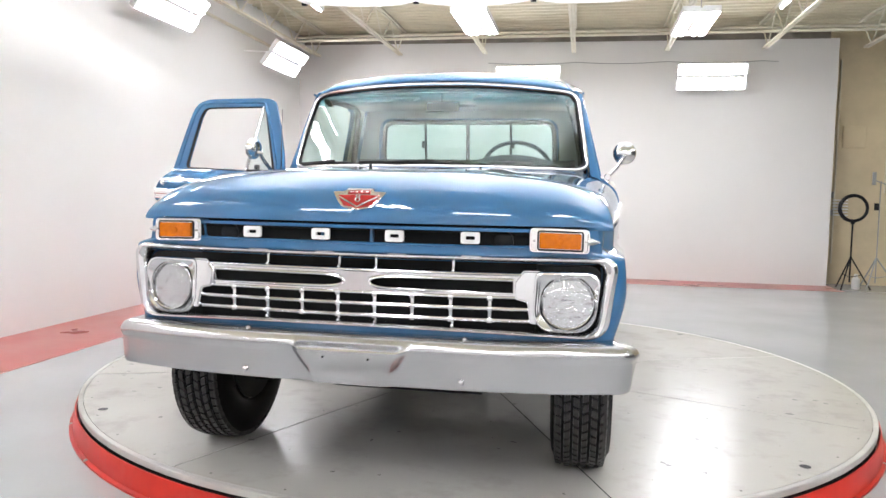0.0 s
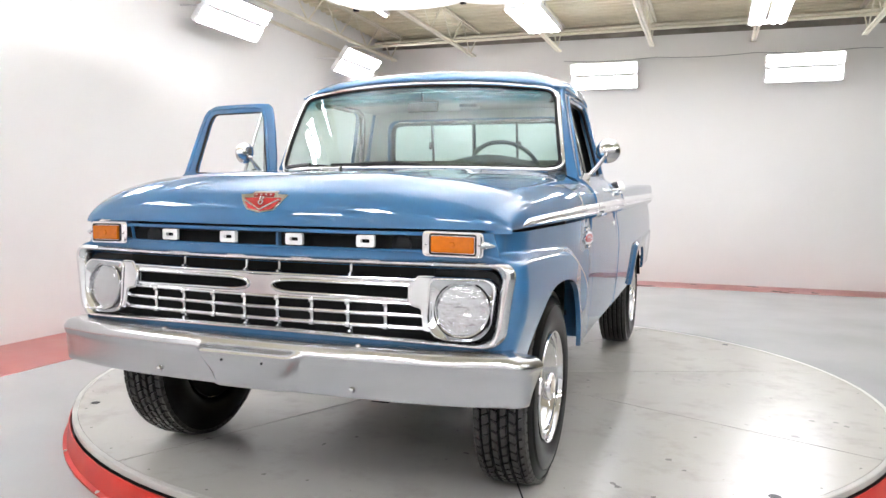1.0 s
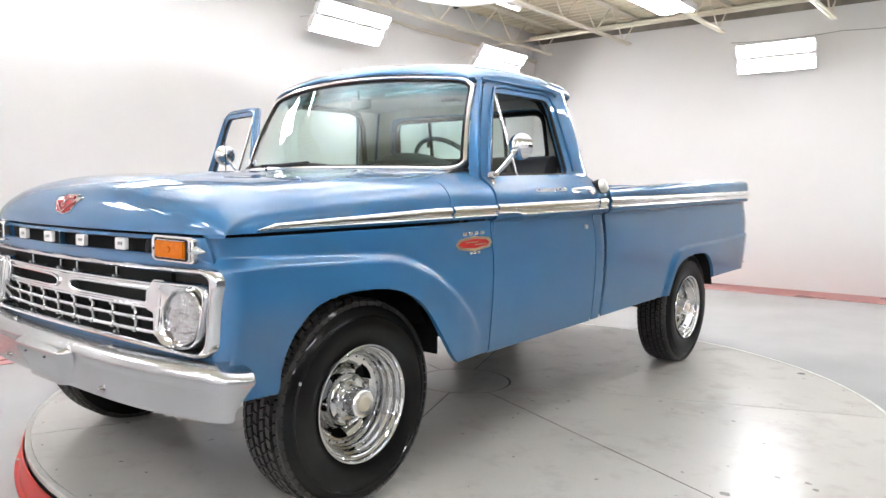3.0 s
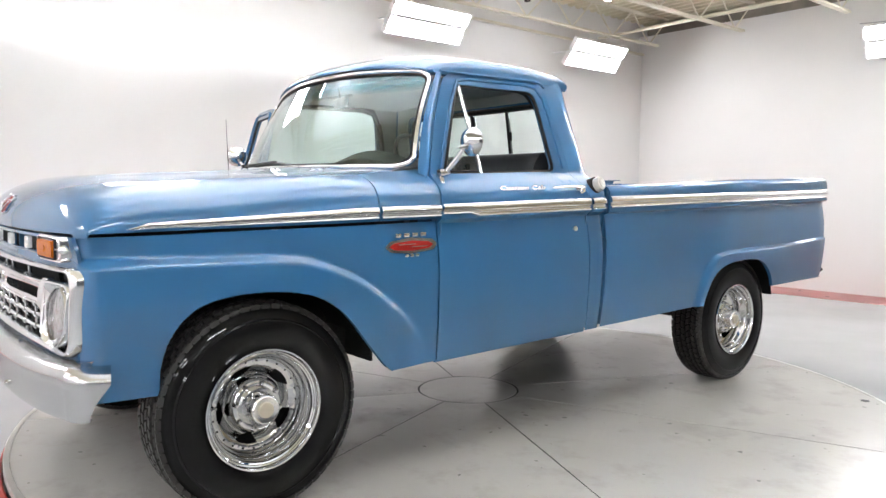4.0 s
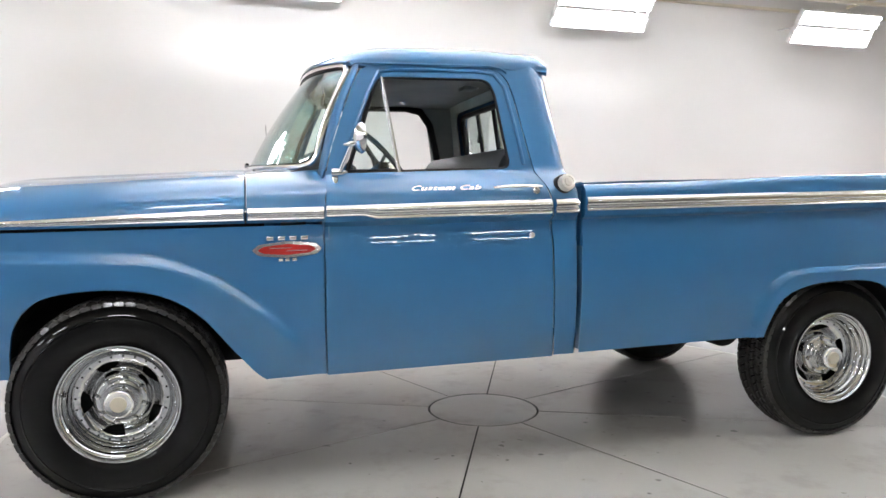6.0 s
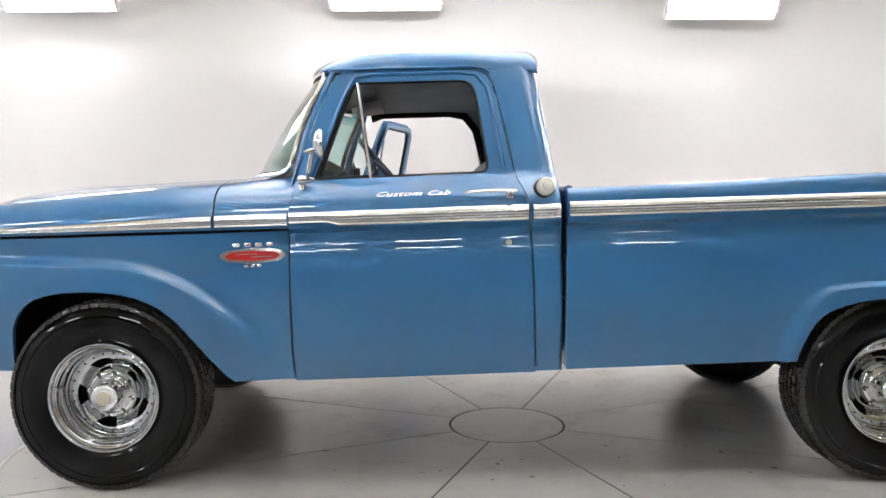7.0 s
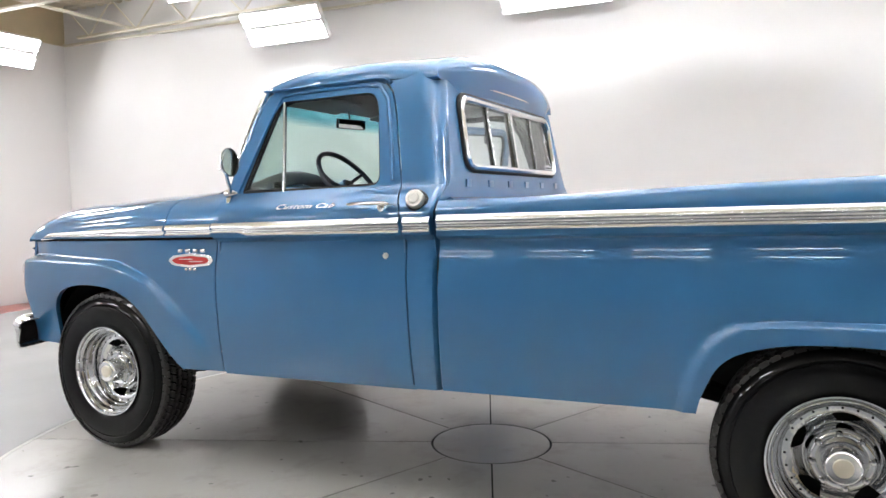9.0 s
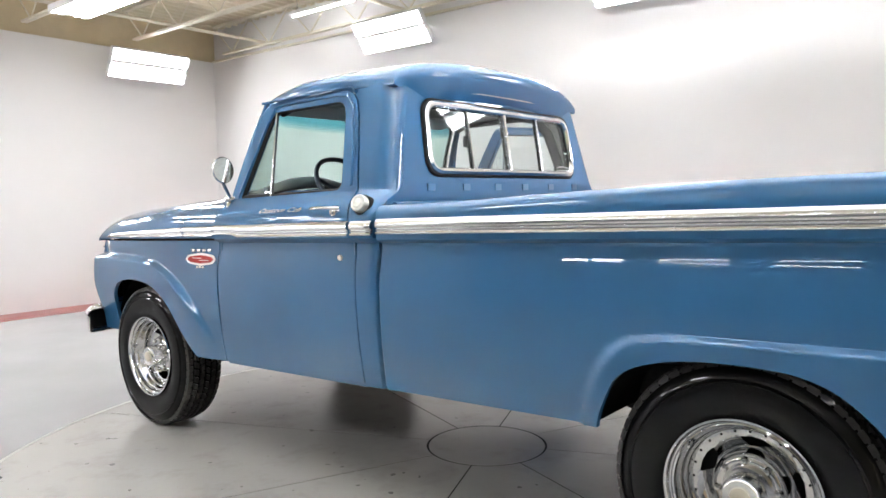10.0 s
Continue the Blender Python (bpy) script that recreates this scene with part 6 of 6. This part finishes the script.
    for k in range(5):
        a = 2 * math.pi * k / 5 + radians(90)
        pts = [(0.151, -0.34), (0.152, -0.10), (0.151, 0.12), (0.147, 0.30), (0.124, 0.14), (0.117, -0.04), (0.116, -0.24)]
        holes.append(rounded([(r * math.cos(a - d), r * math.sin(a - d)) for r, d in pts], 0.006, 2))
    bm = skin(outer_, disc_at, 0.012, holes=holes, thick=0.005)
    part("wheel_disc", bm, CHROME, rim, "chrome disc with five windows")
    bm = bmesh.new()
    lathe(bm, [(-0.05, 0.0), (-0.05, 0.174), (-0.098, 0.176), (-0.098, 0.214), (-0.112, 0.214), (-0.112, 0.0)], 40, "x")
    part("brake_drum", bm, DARK, rim)
    bm = bmesh.new()
    for k in range(24):
        a = 2 * math.pi * (k + 0.5) / 24
        c = (0, 0.1675 * math.cos(a), 0.1675 * math.sin(a))
        lathe(bm, [(D - 0.002, 0.0042), (D + 0.0008, 0.0042), (D + 0.0008, 0.0)], 8, "x", c)
    part("rivets", bm, DARK, rim)["kind"] = "stuff"
    bm = bmesh.new()
    tube(bm, [(hw - 0.03, 0.197 * math.cos(2.6), 0.197 * math.sin(2.6)), (hw + 0.004, 0.190 * math.cos(2.6), 0.190 * math.sin(2.6))], [0.006, 0.004], 8)
    part("valve", bm, ALLOY, rim)
    # domed hub with eight studs and a long cap
    bm = bmesh.new()
    lathe(bm, [(-0.02, 0.112), (D - 0.028, 0.112), (D - 0.006, 0.110), (D + 0.010, 0.104), (D + 0.022, 0.094), (D + 0.026, 0.084), (D + 0.020, 0.070), (D + 0.016, 0.060)], 64, "x")
    hub_ = part("hub", bm, CHROME, rim, "domed chrome hub", sharp=60)
    for k in range(8):
        a = 2 * math.pi * (k + 0.3) / 8
        c = (0, 0.086 * math.cos(a), 0.086 * math.sin(a))
        bm = bmesh.new()
        lathe(bm, [(D + 0.015, 0.013), (D + 0.030, 0.0115), (D + 0.036, 0.008), (D + 0.038, 0.0)], 10, "x", c)
        part("lug_nut", bm, CHROME, hub_)
    bm = bmesh.new()
    lathe(bm, [(D + 0.010, 0.064), (D + 0.024, 0.060), (hw - 0.004, 0.0565), (hw + 0.006, 0.054), (hw + 0.010, 0.048), (hw + 0.008, 0.042), (hw + 0.006, 0.0)], 48, "x")
    part("centre_cap", bm, BRIGHT, hub_, "bright tubular centre cap", sharp=50)
    bm = bmesh.new()
    lathe(bm, [(hw + 0.005, 0.030), (hw + 0.012, 0.029), (hw + 0.014, 0.024), (hw + 0.014, 0.0)], 24, "x")
    part("cap_insert", bm, TAN, hub_, "tan plastic cap insert")
    return e


first = wheel_set()
first.parent = truck
first["label"] = "chrome wheel with black all-terrain tyre"
first.matrix_basis = pose(0.823, 0, TYRE_R, 20, 0, 0)
for x, y, rx, rz in ((-0.823, 0, 65, 180), (0.823, 3.277, -7, 0), (-0.823, 3.277, 30, 180)):
    copy_thing(first, Matrix.Translation((x, y, TYRE_R)) @ pose(0, 0, 0, 0, 0, rz) @ pose(0, 0, 0, rx, 0, 0)).parent = truck

# ---------------------------------------------------------------- stands by the block wall
def tripod(e, top, spread, r, mat):
    bm = bmesh.new()
    tube(bm, [(0, 0, 0.12), (0, 0, top)], r, 8)
    part("pole", bm, mat, e)
    for k in range(3):
        a = radians(90 + 120 * k + 20)
        bm = bmesh.new()
        tube(bm, [(0, 0, 0.52), (spread * math.cos(a), spread * math.sin(a), 0.012)], 0.011, 6)
        tube(bm, [(0, 0, 0.20), (spread * 0.55 * math.cos(a), spread * 0.55 * math.sin(a), 0.24)], 0.006, 6)
        part("leg", bm, mat, e)


rl = empty("ring_light", "black ring light on a tripod stand, switched off", "ring light", Matrix.Translation((4.98, 9.28, FZ)))
tripod(rl, 1.06, 0.30, 0.013, BLACK)
bm = bmesh.new()
tube(bm, [(0.20 * math.cos(a), 0, 1.29 + 0.20 * math.sin(a)) for a in [2 * math.pi * i / 40 for i in range(40)]], 0.032, 10, closed=True, squash=0.7)
part("ring", bm, BLACK, rl, "black ring lamp")
bm = bmesh.new()
box(bm, (0, 0, 1.07), (0.05, 0.04, 0.06), bevel=0.006)
part("bracket", bm, BLACK, rl)
ls = empty("light_stand", "thin grey light stand with a small clamp head", "light stand", Matrix.Translation((5.36, 9.30, FZ)))
tripod(ls, 1.72, 0.34, 0.009, GREY_PLASTIC)
bm = bmesh.new()
box(bm, (-0.10, 0, 1.76), (0.05, 0.04, 0.20), bevel=0.006)
tube(bm, [(0, 0, 1.70), (-0.10, 0, 1.74), (0.10, 0, 1.66)], 0.008, 6)
part("head", bm, GREY_PLASTIC, ls)
bm = bmesh.new()
box(bm, (-0.05, -0.02, 1.32), (0.06, 0.04, 0.11), bevel=0.006)
part("battery_pack", bm, BLACK, ls)
bm = bmesh.new()
lathe(bm, [(0, 0.06), (0.16, 0.06), (0.19, 0.03), (0.24, 0.025), (0.24, 0.0)], 16, "z", (5.12, 9.42, FZ))
tagged(part("spray_bottle", bm, WHITE_ENAMEL), "small white plastic bottle on the floor", "bottle")
bm = bmesh.new()
tube(bm, [(4.72 + 0.06 * i, 9.05 - 0.012 * i + 0.05 * math.sin(i * 0.8), FZ + 0.008) for i in range(26)], 0.007, 6)
tagged(part("floor_cable", bm, GREY_PLASTIC), "grey power cable lying on the floor", "cable")
bm = bmesh.new()
box(bm, (5.21, BACK + 0.638, 2.33), (0.36, 0.03, 0.36), bevel=0.006)
tagged(part("wall_hatch", bm, BLOCK), "square cream painted hatch on the block wall", "hatch", kind="structure")
bm = bmesh.new()
tube(bm, [(4.95, BACK + 0.620, 0.2), (4.95, BACK + 0.620, 3.6)], 0.014, 6)
tagged(part("conduit", bm, STEEL), "cream painted conduit up the block wall", "pipe")
bm = bmesh.new()
for k in range(6):
    box(bm, (5.05, BACK + 0.620, 1.02 + 0.05 * k), (0.24, 0.03, 0.022), bevel=0.004)
tagged(part("wall_louvre", bm, FIXTURE), "small white slatted vent on the block wall", "vent")

for z in (1.06, 1.36):
    bm = bmesh.new()
    box(bm, (4.86, BACK + 0.610, z), (0.14, 0.07, 0.10), bevel=0.006)
    tagged(part("junction_box", bm, GREY_PLASTIC), "small grey electrical box on the block wall", "electrical box")
bm = bmesh.new()
tube(bm, [(5.72, BACK + 0.620, 1.4), (5.72, BACK + 0.620, 3.7)], 0.012, 6)
tagged(part("conduit", bm, STEEL), "cream painted conduit up the block wall", "pipe")
